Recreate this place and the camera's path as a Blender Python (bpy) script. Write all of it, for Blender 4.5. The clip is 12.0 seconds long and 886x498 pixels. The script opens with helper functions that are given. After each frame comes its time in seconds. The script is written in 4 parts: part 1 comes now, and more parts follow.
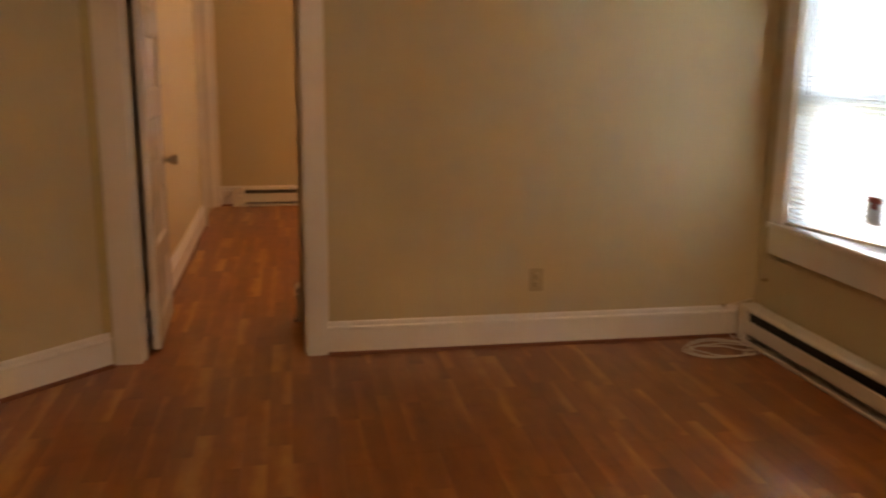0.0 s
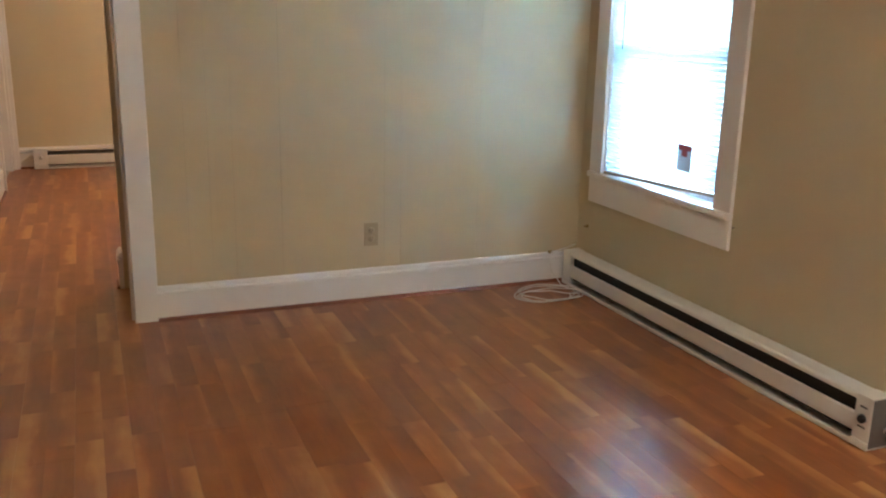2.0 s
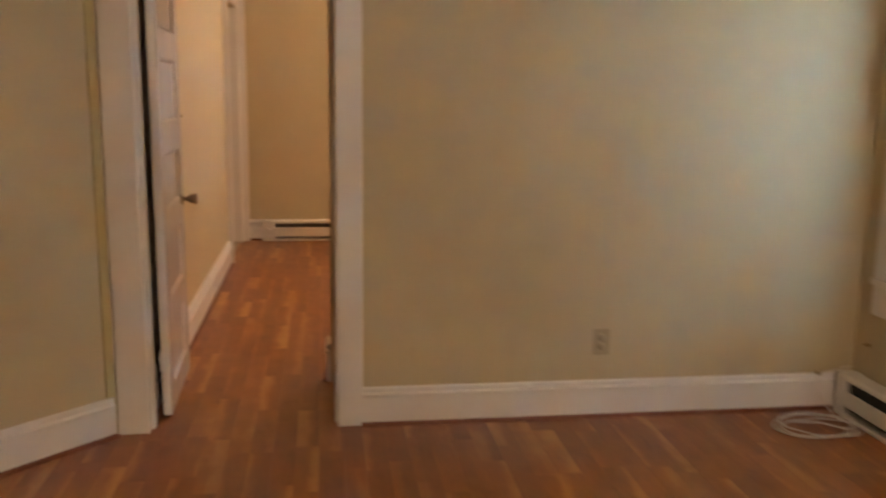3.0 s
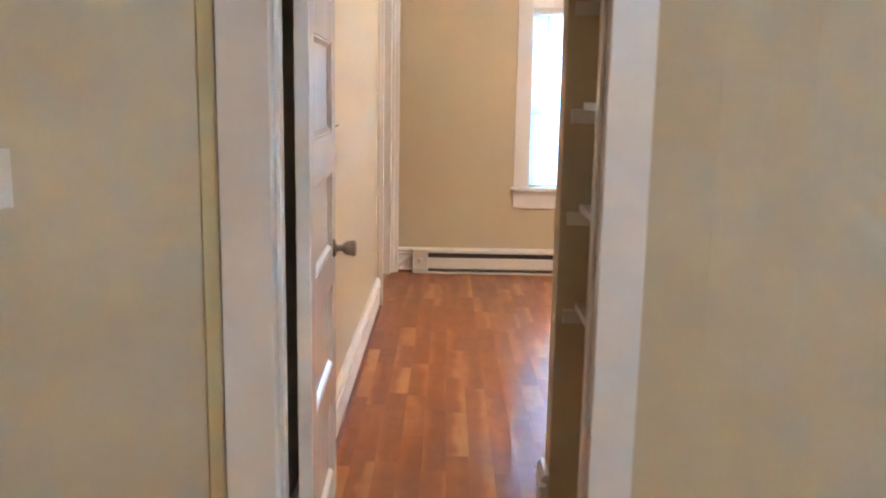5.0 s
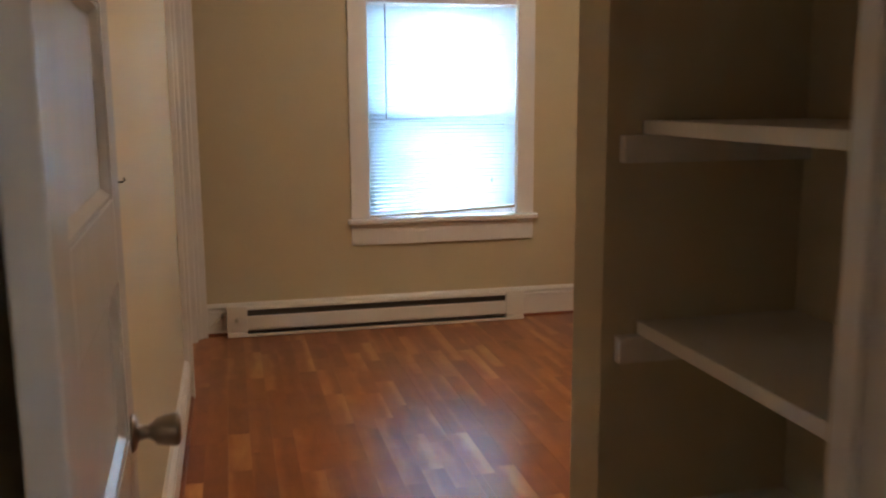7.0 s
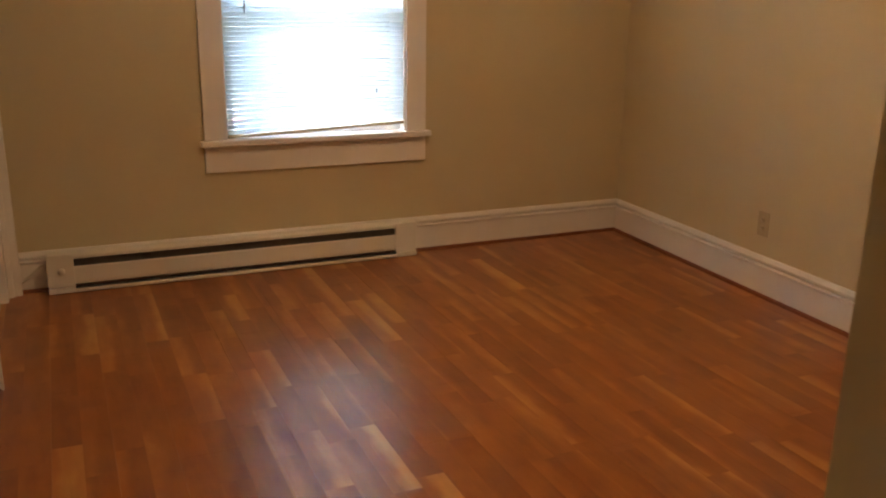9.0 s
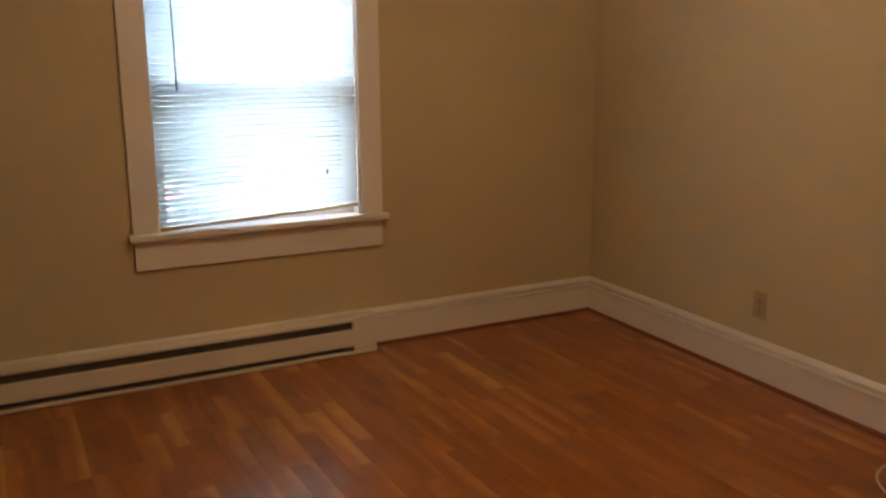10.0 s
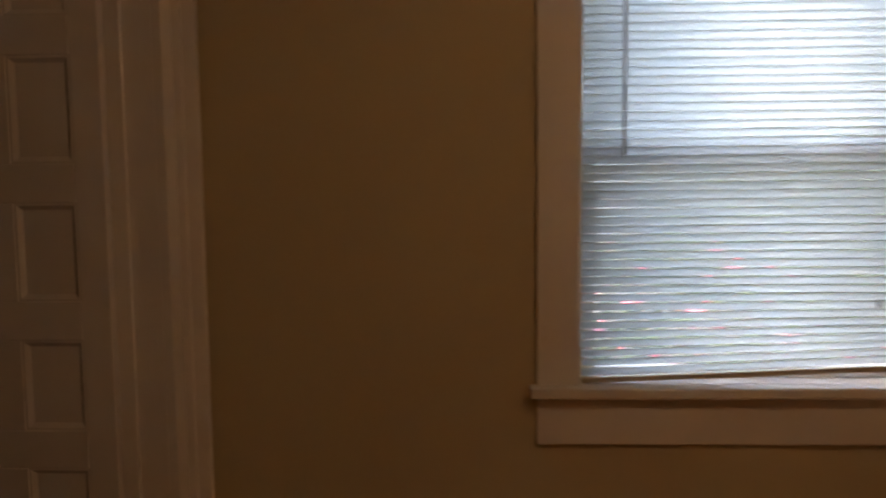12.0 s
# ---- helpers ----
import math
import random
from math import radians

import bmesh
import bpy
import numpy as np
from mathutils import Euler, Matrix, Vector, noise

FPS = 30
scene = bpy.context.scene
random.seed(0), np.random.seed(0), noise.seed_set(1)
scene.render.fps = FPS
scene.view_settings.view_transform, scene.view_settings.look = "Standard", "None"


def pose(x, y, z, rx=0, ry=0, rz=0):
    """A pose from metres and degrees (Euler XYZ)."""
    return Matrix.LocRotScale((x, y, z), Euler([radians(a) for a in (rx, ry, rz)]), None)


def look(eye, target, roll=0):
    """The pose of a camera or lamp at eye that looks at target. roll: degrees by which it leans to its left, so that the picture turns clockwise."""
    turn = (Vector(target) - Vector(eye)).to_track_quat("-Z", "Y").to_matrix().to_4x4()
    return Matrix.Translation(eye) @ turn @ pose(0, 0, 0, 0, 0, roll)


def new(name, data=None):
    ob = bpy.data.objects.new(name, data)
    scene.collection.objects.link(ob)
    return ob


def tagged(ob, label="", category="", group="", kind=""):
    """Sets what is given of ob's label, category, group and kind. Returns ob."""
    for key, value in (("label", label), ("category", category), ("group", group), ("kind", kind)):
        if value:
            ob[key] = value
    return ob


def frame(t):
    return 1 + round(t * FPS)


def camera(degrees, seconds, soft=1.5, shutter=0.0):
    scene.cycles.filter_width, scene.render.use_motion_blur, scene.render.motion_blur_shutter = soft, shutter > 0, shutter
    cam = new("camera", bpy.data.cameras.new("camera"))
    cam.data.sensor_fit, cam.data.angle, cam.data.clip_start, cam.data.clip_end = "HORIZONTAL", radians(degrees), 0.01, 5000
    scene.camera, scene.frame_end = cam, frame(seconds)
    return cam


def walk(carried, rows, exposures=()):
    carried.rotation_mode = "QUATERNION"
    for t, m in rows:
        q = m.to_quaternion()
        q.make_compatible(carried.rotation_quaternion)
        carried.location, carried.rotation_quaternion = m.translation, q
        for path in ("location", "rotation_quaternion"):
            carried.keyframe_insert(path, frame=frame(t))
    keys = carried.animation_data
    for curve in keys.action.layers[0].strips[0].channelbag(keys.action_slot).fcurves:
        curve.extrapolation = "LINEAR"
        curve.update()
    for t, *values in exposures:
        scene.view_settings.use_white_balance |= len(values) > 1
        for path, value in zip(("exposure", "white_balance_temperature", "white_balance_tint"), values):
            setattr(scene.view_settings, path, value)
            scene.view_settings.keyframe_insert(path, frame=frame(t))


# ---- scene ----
cam = camera(53.6, 12.0, soft=2.0, shutter=0.55)
PATH = [
    (0, (0.457, -0.013, 1.372), (0.797, 1.913, 0.954), 0.5),
    (0.5, (0.387, -0.024, 1.365), (0.5, 1.923, 0.922), 0.8),
    (1, (0.339, -0.05, 1.357), (0.333, 1.887, 0.862), -0.1),
    (1.5, (0.343, -0.078, 1.366), (0.736, 1.819, 0.868), 0.9),
    (2, (0.382, 0.012, 1.359), (1.113, 1.803, 0.852), 1.2),
    (2.5, (0.438, 0.237, 1.361), (1.009, 2.106, 0.939), 0.3),
    (3, (0.468, 0.541, 1.384), (0.737, 2.49, 1.022), 0.8),
    (3.5, (0.392, 0.913, 1.362), (0.508, 2.881, 1.027), 1.7),
    (3.7, (0.388, 1.059, 1.353), (0.473, 3.029, 1.014), 1.3),
    (5.3, (0.12, 2.225, 1.347), (0.112, 4.193, 0.993), 1.1),
    (5.5, (0.106, 2.355, 1.338), (0.114, 4.33, 1.019), 0.7),
    (6, (0.075, 2.726, 1.362), (0.178, 4.693, 1.016), 1.4),
    (6.5, (-0.002, 3.088, 1.37), (0.345, 5.029, 1.035), 0.0),
    (7, (-0.026, 3.403, 1.357), (0.438, 5.319, 1.02), -0.3),
    (7.2, (-0.018, 3.542, 1.36), (0.479, 5.451, 1.03), -0.0),
    (8.8, (-0.006, 4.257, 1.323), (0.77, 6.028, 0.811), 0.3),
    (9, (0.035, 4.295, 1.332), (0.81, 6.053, 0.778), 0.8),
    (9.5, (0.047, 4.476, 1.33), (0.912, 6.199, 0.796), 0.8),
    (10, (0.141, 4.758, 1.361), (1.047, 6.49, 0.94), -0.5),
    (10.5, (0.275, 5.078, 1.36), (0.945, 6.92, 0.964), -1.1),
    (11, (0.336, 5.477, 1.324), (0.774, 7.401, 0.996), -0.4),
    (11.5, (0.42, 5.887, 1.28), (0.655, 7.863, 1.071), -1.1),
    (12, (0.514, 6.299, 1.234), (0.431, 8.288, 1.039), -0.6),
]
EXPOSURES = [(0.0, 5.95, 9900, 31), (0.5, 7.03, 6980, 18.0), (1.0, 7.33, 5350, 9), (1.5, 7.22, 5280, 9.0), (2.0, 6.97, 5390, 9), (2.5, 6.41, 5620, 11), (3.0, 6.62, 6900, 19.0), (3.5, 7.05, 5450, 11.0), (5.5, 7.48, 4750, 6),
             (6.0, 7.0, 4630, 3), (6.5, 6.7, 4500, 3), (7.0, 5.98, 5320, 8), (9.0, 5.9, 7100, 14), (9.5, 5.87, 7100, 13), (10.0, 5.55, 7200, 14), (10.5, 5.25, 7050, 14), (11.0, 4.68, 7400, 17), (11.5, 4.52, 7900, 20), (12.0, 4.28, 8300, 24)]
walk(cam, [(t, look(eye, target, roll)) for t, eye, target, roll in PATH], EXPOSURES)

# ---- light ----
world = bpy.data.worlds.new("overcast_sky")
scene.world = world
world.use_nodes = True
wn = world.node_tree
sky = wn.nodes.new("ShaderNodeTexSky")
sky.sky_type, sky.sun_disc = "NISHITA", False
sky.sun_elevation, sky.sun_rotation = radians(40), radians(262)
sky.dust_density, sky.air_density = 4.0, 1.2
wn.links.new(sky.outputs[0], wn.nodes["Background"].inputs[0])
wn.nodes["Background"].inputs[1].default_value = 0.15
sun = new("sun", bpy.data.lights.new("sun", "SUN"))
sun.data.energy, sun.data.angle, sun.data.color = 0.6, radians(12), (1.0, 0.95, 0.88)
sun.matrix_world = look((-30, -4, 26), (0, 0, 0))

# plan, in metres
CEIL = 2.6
WALL1_Y, WALL1_BACK = 4.015, 4.115      # wall between the first room and the passage
EAST1 = 2.80                            # first room, window wall
WEST2, EAST2 = -0.268, 3.045              # second room, side walls
NORTH2 = 8.56                           # second room, window wall
PART_A, PART_B, PART_X = 4.57, 4.68, 0.497   # partition beside the closet
CLOSET_BACK = 0.82
DIAG_O = Vector((-0.36, 4.0, 0))        # corner from which the diagonal entry wall runs
DIAG_D = Vector((-1, -1, 0)).normalized()
DIAG_N = Vector((1, -1, 0)).normalized()
DIAG_LEN = 2.2
WEST1 = DIAG_O.x + DIAG_D.x * DIAG_LEN
SOUTH1 = -2.0


# ---- materials ----
def material(name, base, rough=0.5, metal=0.0, spot=0.06, grain=60.0, patch=3.0, bump=0.05, coat=0.0, stretch=(1, 1, 1), dirt=None):
    m = bpy.data.materials.new(name)
    m.use_nodes = True
    nt = m.node_tree
    b = nt.nodes["Principled BSDF"]
    b.inputs["Metallic"].default_value = metal
    b.inputs["Coat Weight"].default_value = coat
    tc = nt.nodes.new("ShaderNodeTexCoord")
    mp = nt.nodes.new("ShaderNodeMapping")
    mp.inputs["Scale"].default_value = stretch
    geo = nt.nodes.new("ShaderNodeNewGeometry")
    nt.links.new(geo.outputs["Position"], mp.inputs[0])
    big = nt.nodes.new("ShaderNodeTexNoise")
    big.inputs["Scale"].default_value, big.inputs["Detail"].default_value = patch, 4
    fine = nt.nodes.new("ShaderNodeTexNoise")
    fine.inputs["Scale"].default_value, fine.inputs["Detail"].default_value = grain, 6
    for n in (big, fine):
        nt.links.new(mp.outputs[0], n.inputs["Vector"])
    mix = nt.nodes.new("ShaderNodeMath")
    mix.operation = "MULTIPLY_ADD"
    nt.links.new(fine.outputs["Fac"], mix.inputs[0])
    mix.inputs[1].default_value = 0.4
    nt.links.new(big.outputs["Fac"], mix.inputs[2])
    ramp = nt.nodes.new("ShaderNodeMapRange")
    ramp.inputs["From Min"].default_value, ramp.inputs["From Max"].default_value = 0.4, 1.0
    ramp.inputs["To Min"].default_value, ramp.inputs["To Max"].default_value = 1 - spot, 1 + spot
    nt.links.new(mix.outputs[0], ramp.inputs["Value"])
    col = nt.nodes.new("ShaderNodeMix")
    col.data_type, col.blend_type = "RGBA", "MULTIPLY"
    col.inputs["Factor"].default_value = 1.0
    col.inputs[6].default_value = (*base, 1)
    nt.links.new(ramp.outputs[0], col.inputs[7])
    out = col.outputs[2]
    if dirt:
        wear = nt.nodes.new("ShaderNodeTexNoise")
        wear.inputs["Scale"].default_value, wear.inputs["Detail"].default_value, wear.inputs["Roughness"].default_value = 7.0, 8, 0.7
        nt.links.new(geo.outputs["Position"], wear.inputs["Vector"])
        cut = nt.nodes.new("ShaderNodeMapRange")
        cut.inputs["From Min"].default_value, cut.inputs["From Max"].default_value = 0.66, 0.78
        cut.inputs["To Max"].default_value = 0.3
        nt.links.new(wear.outputs["Fac"], cut.inputs["Value"])
        dm = nt.nodes.new("ShaderNodeMix")
        dm.data_type = "RGBA"
        dm.inputs[7].default_value = (*dirt, 1)
        nt.links.new(cut.outputs[0], dm.inputs["Factor"])
        nt.links.new(out, dm.inputs[6])
        out = dm.outputs[2]
    nt.links.new(out, b.inputs["Base Color"])
    rr = nt.nodes.new("ShaderNodeMapRange")
    rr.inputs["From Min"].default_value, rr.inputs["From Max"].default_value = 0.3, 0.8
    rr.inputs["To Min"].default_value, rr.inputs["To Max"].default_value = max(0.02, rough - 0.03), min(1, rough + 0.05)
    nt.links.new(big.outputs["Fac"], rr.inputs["Value"])
    nt.links.new(rr.outputs[0], b.inputs["Roughness"])
    if bump:
        bp = nt.nodes.new("ShaderNodeBump")
        bp.inputs["Strength"].default_value, bp.inputs["Distance"].default_value = bump, 0.004
        nt.links.new(mix.outputs[0], bp.inputs["Height"])
        nt.links.new(bp.outputs[0], b.inputs["Normal"])
    return m


M_WALL = material("cream_wall_paint", (0.56, 0.48, 0.315), 0.72, spot=0.035, grain=90, patch=1.3, bump=0.12)
M_STRIP = material("old_yellow_wall_paint", (0.50, 0.41, 0.2), 0.6, spot=0.05, grain=70, patch=3, bump=0.1)
M_CEIL = material("white_ceiling_paint", (0.78, 0.77, 0.73), 0.8, spot=0.03, grain=120, bump=0.1)
M_TRIM = material("white_gloss_trim_paint", (0.78, 0.76, 0.73), 0.34, spot=0.03, grain=40, patch=4, bump=0.08, dirt=(0.62, 0.57, 0.5))
M_DOOR = material("white_gloss_door_paint", (0.78, 0.76, 0.74), 0.2, spot=0.025, grain=30, patch=5, bump=0.1, stretch=(1, 1, 0.3))
M_SHOE = material("reddish_brown_shoe_molding", (0.19, 0.062, 0.026), 0.4, spot=0.2, grain=60, stretch=(1, 1, 1))
M_ENAMEL = material("cream_enamelled_steel", (0.74, 0.72, 0.66), 0.34, spot=0.03, grain=20, bump=0.02, dirt=(0.55, 0.5, 0.42))
# shade inside the heater slots as colour: near-black, and a better-lit grey copy
M_SLOT_SHADE = material("heater_slot_shade", (0.008, 0.007, 0.006), 0.6, spot=0.1)
M_SLOT_SHADE_PALE = material("heater_slot_shade_pale", (0.12, 0.115, 0.105), 0.5, metal=0.3, spot=0.15)
M_FIN = material("dull_aluminium_fins", (0.10, 0.095, 0.09), 0.5, metal=0.6, spot=0.1)
M_BRASS = material("worn_brass", (0.34, 0.24, 0.10), 0.35, metal=1.0, spot=0.15, bump=0.05)
M_BRASS_B = material("polished_brass", (0.62, 0.45, 0.18), 0.33, metal=1.0, spot=0.12, bump=0.04)
M_CHROME = material("satin_nickel", (0.36, 0.31, 0.25), 0.32, metal=1.0, spot=0.05, bump=0.0)
M_DKBRASS = material("tarnished_dark_brass", (0.12, 0.085, 0.05), 0.36, metal=0.9, spot=0.2, bump=0.05)
M_STEEL = material("grey_lock_metal", (0.30, 0.33, 0.36), 0.4, metal=0.8, spot=0.08)
M_CASE = material("dark_grey_lock_case", (0.07, 0.075, 0.08), 0.42, metal=0.6, spot=0.1)
M_ZINC = material("dull_grey_zinc", (0.22, 0.21, 0.20), 0.5, metal=0.7, spot=0.15)
M_IVORY = material("ivory_switch_plate", (0.7, 0.65, 0.56), 0.35, spot=0.02, bump=0.0)
M_BLACK = material("dark_bronze_knob", (0.02, 0.016, 0.013), 0.35, metal=0.3, spot=0.1)
# outlet plates; also the blinds' bottom rails, as their backlit shade
M_PLATE_RAIL_SHADE = material("ivory_plate_and_backlit_rail", (0.42, 0.34, 0.21), 0.35, spot=0.02, bump=0.0)
M_PLATE_W = material("white_plastic_plate", (0.74, 0.72, 0.66), 0.35, spot=0.02, bump=0.0)
M_SLOT = material("dark_plastic_slot", (0.03, 0.025, 0.02), 0.5, spot=0.1)
M_CABLE = material("white_vinyl_cable", (0.72, 0.70, 0.66), 0.4, spot=0.05, bump=0.0)
M_RAIL = material("white_painted_blind_rail", (0.72, 0.72, 0.72), 0.35, spot=0.03, bump=0.0)
M_SHELF = material("white_painted_shelf_board", (0.72, 0.69, 0.62), 0.45, spot=0.05, grain=50, bump=0.1, dirt=(0.5, 0.45, 0.38))
M_THRESH = material("worn_whitish_threshold", (0.55, 0.52, 0.47), 0.6, spot=0.2, grain=90, dirt=(0.25, 0.22, 0.18))
M_RED = material("brick_red_print", (0.35, 0.05, 0.03), 0.6, spot=0.05)
M_GROUND = material("rough_lawn", (0.085, 0.105, 0.065), 0.9, spot=0.3, grain=15, patch=0.4)
M_STREET = material("worn_grey_concrete", (0.065, 0.072, 0.075), 0.85, spot=0.12, grain=40, patch=0.5)
M_SIDING = material("pale_grey_siding", (0.16, 0.195, 0.21), 0.6, spot=0.06, grain=8, patch=0.6)
M_ROOF = material("dark_shingle", (0.07, 0.07, 0.075), 0.8, spot=0.2)
M_PETAL = material("pink_blossom", (0.6, 0.16, 0.24), 0.8, spot=0.2)
M_BARK = material("brown_bark", (0.09, 0.06, 0.04), 0.9, spot=0.2, bump=0.5)


M_LEAF = material("green_leaf", (0.035, 0.072, 0.036), 0.85, spot=0.3, grain=20, patch=2)


def slat_material():
    m = bpy.data.materials.new("white_vinyl_blind_slat")
    m.use_nodes = True
    nt = m.node_tree
    nt.nodes.remove(nt.nodes["Principled BSDF"])
    d, t, g = (nt.nodes.new(n) for n in ("ShaderNodeBsdfDiffuse", "ShaderNodeBsdfTranslucent", "ShaderNodeBsdfGlossy"))
    d.inputs[0].default_value, t.inputs[0].default_value = (0.82, 0.85, 0.86, 1), (0.865, 0.945, 0.97, 1)
    g.inputs["Roughness"].default_value = 0.4
    a, b = nt.nodes.new("ShaderNodeMixShader"), nt.nodes.new("ShaderNodeMixShader")
    a.inputs[0].default_value, b.inputs[0].default_value = 0.67, 0.04
    nt.links.new(d.outputs[0], a.inputs[1]), nt.links.new(t.outputs[0], a.inputs[2])
    nt.links.new(a.outputs[0], b.inputs[1]), nt.links.new(g.outputs[0], b.inputs[2])
    nt.links.new(b.outputs[0], nt.nodes["Material Output"].inputs[0])
    return m


M_SLAT = slat_material()


def paper_material():
    """Thin grey card that lets some light through."""
    m = bpy.data.materials.new("grey_paper_tag")
    m.use_nodes = True
    nt = m.node_tree
    d, t, mix = nt.nodes["Principled BSDF"], nt.nodes.new("ShaderNodeBsdfTranslucent"), nt.nodes.new("ShaderNodeMixShader")
    d.inputs["Base Color"].default_value, d.inputs["Roughness"].default_value = (0.55, 0.55, 0.57, 1), 0.7
    t.inputs[0].default_value = (0.62, 0.59, 0.58, 1)
    mix.inputs[0].default_value = 0.5
    nt.links.new(d.outputs[0], mix.inputs[1]), nt.links.new(t.outputs[0], mix.inputs[2])
    nt.links.new(mix.outputs[0], nt.nodes["Material Output"].inputs[0])
    return m


M_LABEL = paper_material()


def glass_material():
    m = bpy.data.materials.new("window_glass")
    m.use_nodes = True
    b = m.node_tree.nodes["Principled BSDF"]
    b.inputs["Transmission Weight"].default_value, b.inputs["Roughness"].default_value, b.inputs["IOR"].default_value = 1.0, 0.0, 1.45
    b.inputs["Base Color"].default_value = (0.96, 0.98, 0.97, 1)
    return m


M_GLASS = glass_material()


def screen_material():
    """Grey see-through sheet, mostly clear, added to dim and haze the view outside."""
    m = bpy.data.materials.new("grey_dimming_screen")
    m.use_nodes = True
    nt = m.node_tree
    d, t, mix = nt.nodes["Principled BSDF"], nt.nodes.new("ShaderNodeBsdfTransparent"), nt.nodes.new("ShaderNodeMixShader")
    d.inputs["Base Color"].default_value, d.inputs["Roughness"].default_value = (0.42, 0.45, 0.45, 1), 0.7
    mix.inputs[0].default_value = 0.22
    nt.links.new(t.outputs[0], mix.inputs[1]), nt.links.new(d.outputs[0], mix.inputs[2])
    nt.links.new(mix.outputs[0], nt.nodes["Material Output"].inputs[0])
    return m


M_DIM_SCREEN = screen_material()


def lamp_material(colour, strength):
    m = bpy.data.materials.new("lit_opal_glass")
    m.use_nodes = True
    b = m.node_tree.nodes["Principled BSDF"]
    b.inputs["Base Color"].default_value = (0.9, 0.88, 0.82, 1)
    b.inputs["Emission Color"].default_value = (*colour, 1)
    b.inputs["Emission Strength"].default_value = strength
    return m


# glow of the added fill lamp in the first room
M_FILL_OPAL_1 = lamp_material((1.0, 0.82, 0.61), 1.95)
M_OPAL_2 = lamp_material((1.0, 0.66, 0.38), 1.22)


def plank_material():
    """Two-strip laminate: each board carries two rows of printed strips of varying tone, with grain along the board."""
    m = bpy.data.materials.new("cherry_laminate_plank")
    m.use_nodes = True
    nt = m.node_tree
    N, L = nt.nodes.new, nt.links.new
    b = nt.nodes["Principled BSDF"]

    def math_node(op, a, c=None):
        n = N("ShaderNodeMath")
        n.operation = op
        for i, v in enumerate((a, c)):
            if v is None:
                continue
            if isinstance(v, (int, float)):
                n.inputs[i].default_value = v
            else:
                L(v, n.inputs[i])
        return n.outputs[0]

    geo = N("ShaderNodeNewGeometry")
    sep = N("ShaderNodeSeparateXYZ")
    L(geo.outputs["Position"], sep.inputs[0])
    x, y = sep.outputs[0], sep.outputs[1]
    row = math_node("FLOOR", math_node("DIVIDE", math_node("ADD", x, 10.0), STRIP))
    wr = N("ShaderNodeTexWhiteNoise")
    wr.noise_dimensions = "1D"
    L(row, wr.inputs["W"])
    length = math_node("ADD", math_node("MULTIPLY", wr.outputs["Value"], 0.32), 0.33)
    seg = math_node("FLOOR", math_node("ADD", math_node("DIVIDE", math_node("ADD", y, 20.0), length), math_node("MULTIPLY", wr.outputs["Value"], 7.3)))
    comb = N("ShaderNodeCombineXYZ")
    L(row, comb.inputs[0]), L(seg, comb.inputs[1])
    ws = N("ShaderNodeTexWhiteNoise")
    ws.noise_dimensions = "2D"
    L(comb.outputs[0], ws.inputs["Vector"])
    # grain, shifted for each strip
    shift = N("ShaderNodeVectorMath")
    shift.operation = "MULTIPLY_ADD"
    L(ws.outputs["Color"], shift.inputs[0])
    shift.inputs[1].default_value = (3, 9, 5)
    L(geo.outputs["Position"], shift.inputs[2])
    mp = N("ShaderNodeMapping")
    mp.inputs["Scale"].default_value = (11, 2.0, 11)
    L(shift.outputs[0], mp.inputs[0])
    grain = N("ShaderNodeTexNoise")
    grain.inputs["Scale"].default_value, grain.inputs["Detail"].default_value, grain.inputs["Distortion"].default_value = 1.0, 6, 0.8
    L(mp.outputs[0], grain.inputs["Vector"])
    fine = N("ShaderNodeTexNoise")
    fine.inputs["Scale"].default_value, fine.inputs["Detail"].default_value = 6.0, 4
    L(mp.outputs[0], fine.inputs["Vector"])
    # pale sapwood along one edge of a strip, its border wavy and fading into the heartwood
    u = math_node("FRACT", math_node("DIVIDE", math_node("ADD", x, 10.0), STRIP))
    wsep = N("ShaderNodeSeparateXYZ")
    L(ws.outputs["Color"], wsep.inputs[0])
    side = math_node("GREATER_THAN", wsep.outputs[0], 0.5)
    across = math_node("ABSOLUTE", math_node("SUBTRACT", u, side))
    wavy = N("ShaderNodeTexNoise")
    wm = N("ShaderNodeMapping")
    wm.inputs["Scale"].default_value = (9, 3.2, 9)
    L(shift.outputs[0], wm.inputs[0]), L(wm.outputs[0], wavy.inputs["Vector"])
    wavy.inputs["Scale"].default_value, wavy.inputs["Detail"].default_value = 1.0, 3
    border = math_node("ADD", math_node("MULTIPLY", wavy.outputs["Fac"], 1.1), math_node("MULTIPLY", wsep.outputs[1], 0.95))
    sap = N("ShaderNodeMapRange")
    sap.interpolation_type = "SMOOTHSTEP"
    sap.inputs["From Min"].default_value, sap.inputs["From Max"].default_value = -0.22, 0.3
    L(math_node("SUBTRACT", math_node("SUBTRACT", border, 0.78), across), sap.inputs["Value"])
    pale = math_node("MULTIPLY", sap.outputs[0], math_node("ADD", math_node("MULTIPLY", wsep.outputs[2], 0.28), 0.09))
    # a few strips are pale all over
    light_strip = math_node("MULTIPLY", math_node("GREATER_THAN", ws.outputs["Value"], 0.86), 0.06)
    tone = math_node("ADD", math_node("MULTIPLY", ws.outputs["Value"], 0.17), math_node("MULTIPLY", grain.outputs["Fac"], 0.46))
    tone = math_node("ADD", tone, math_node("MULTIPLY", fine.outputs["Fac"], 0.16))
    tone = math_node("ADD", tone, math_node("ADD", pale, light_strip))
    cloud = N("ShaderNodeTexNoise")
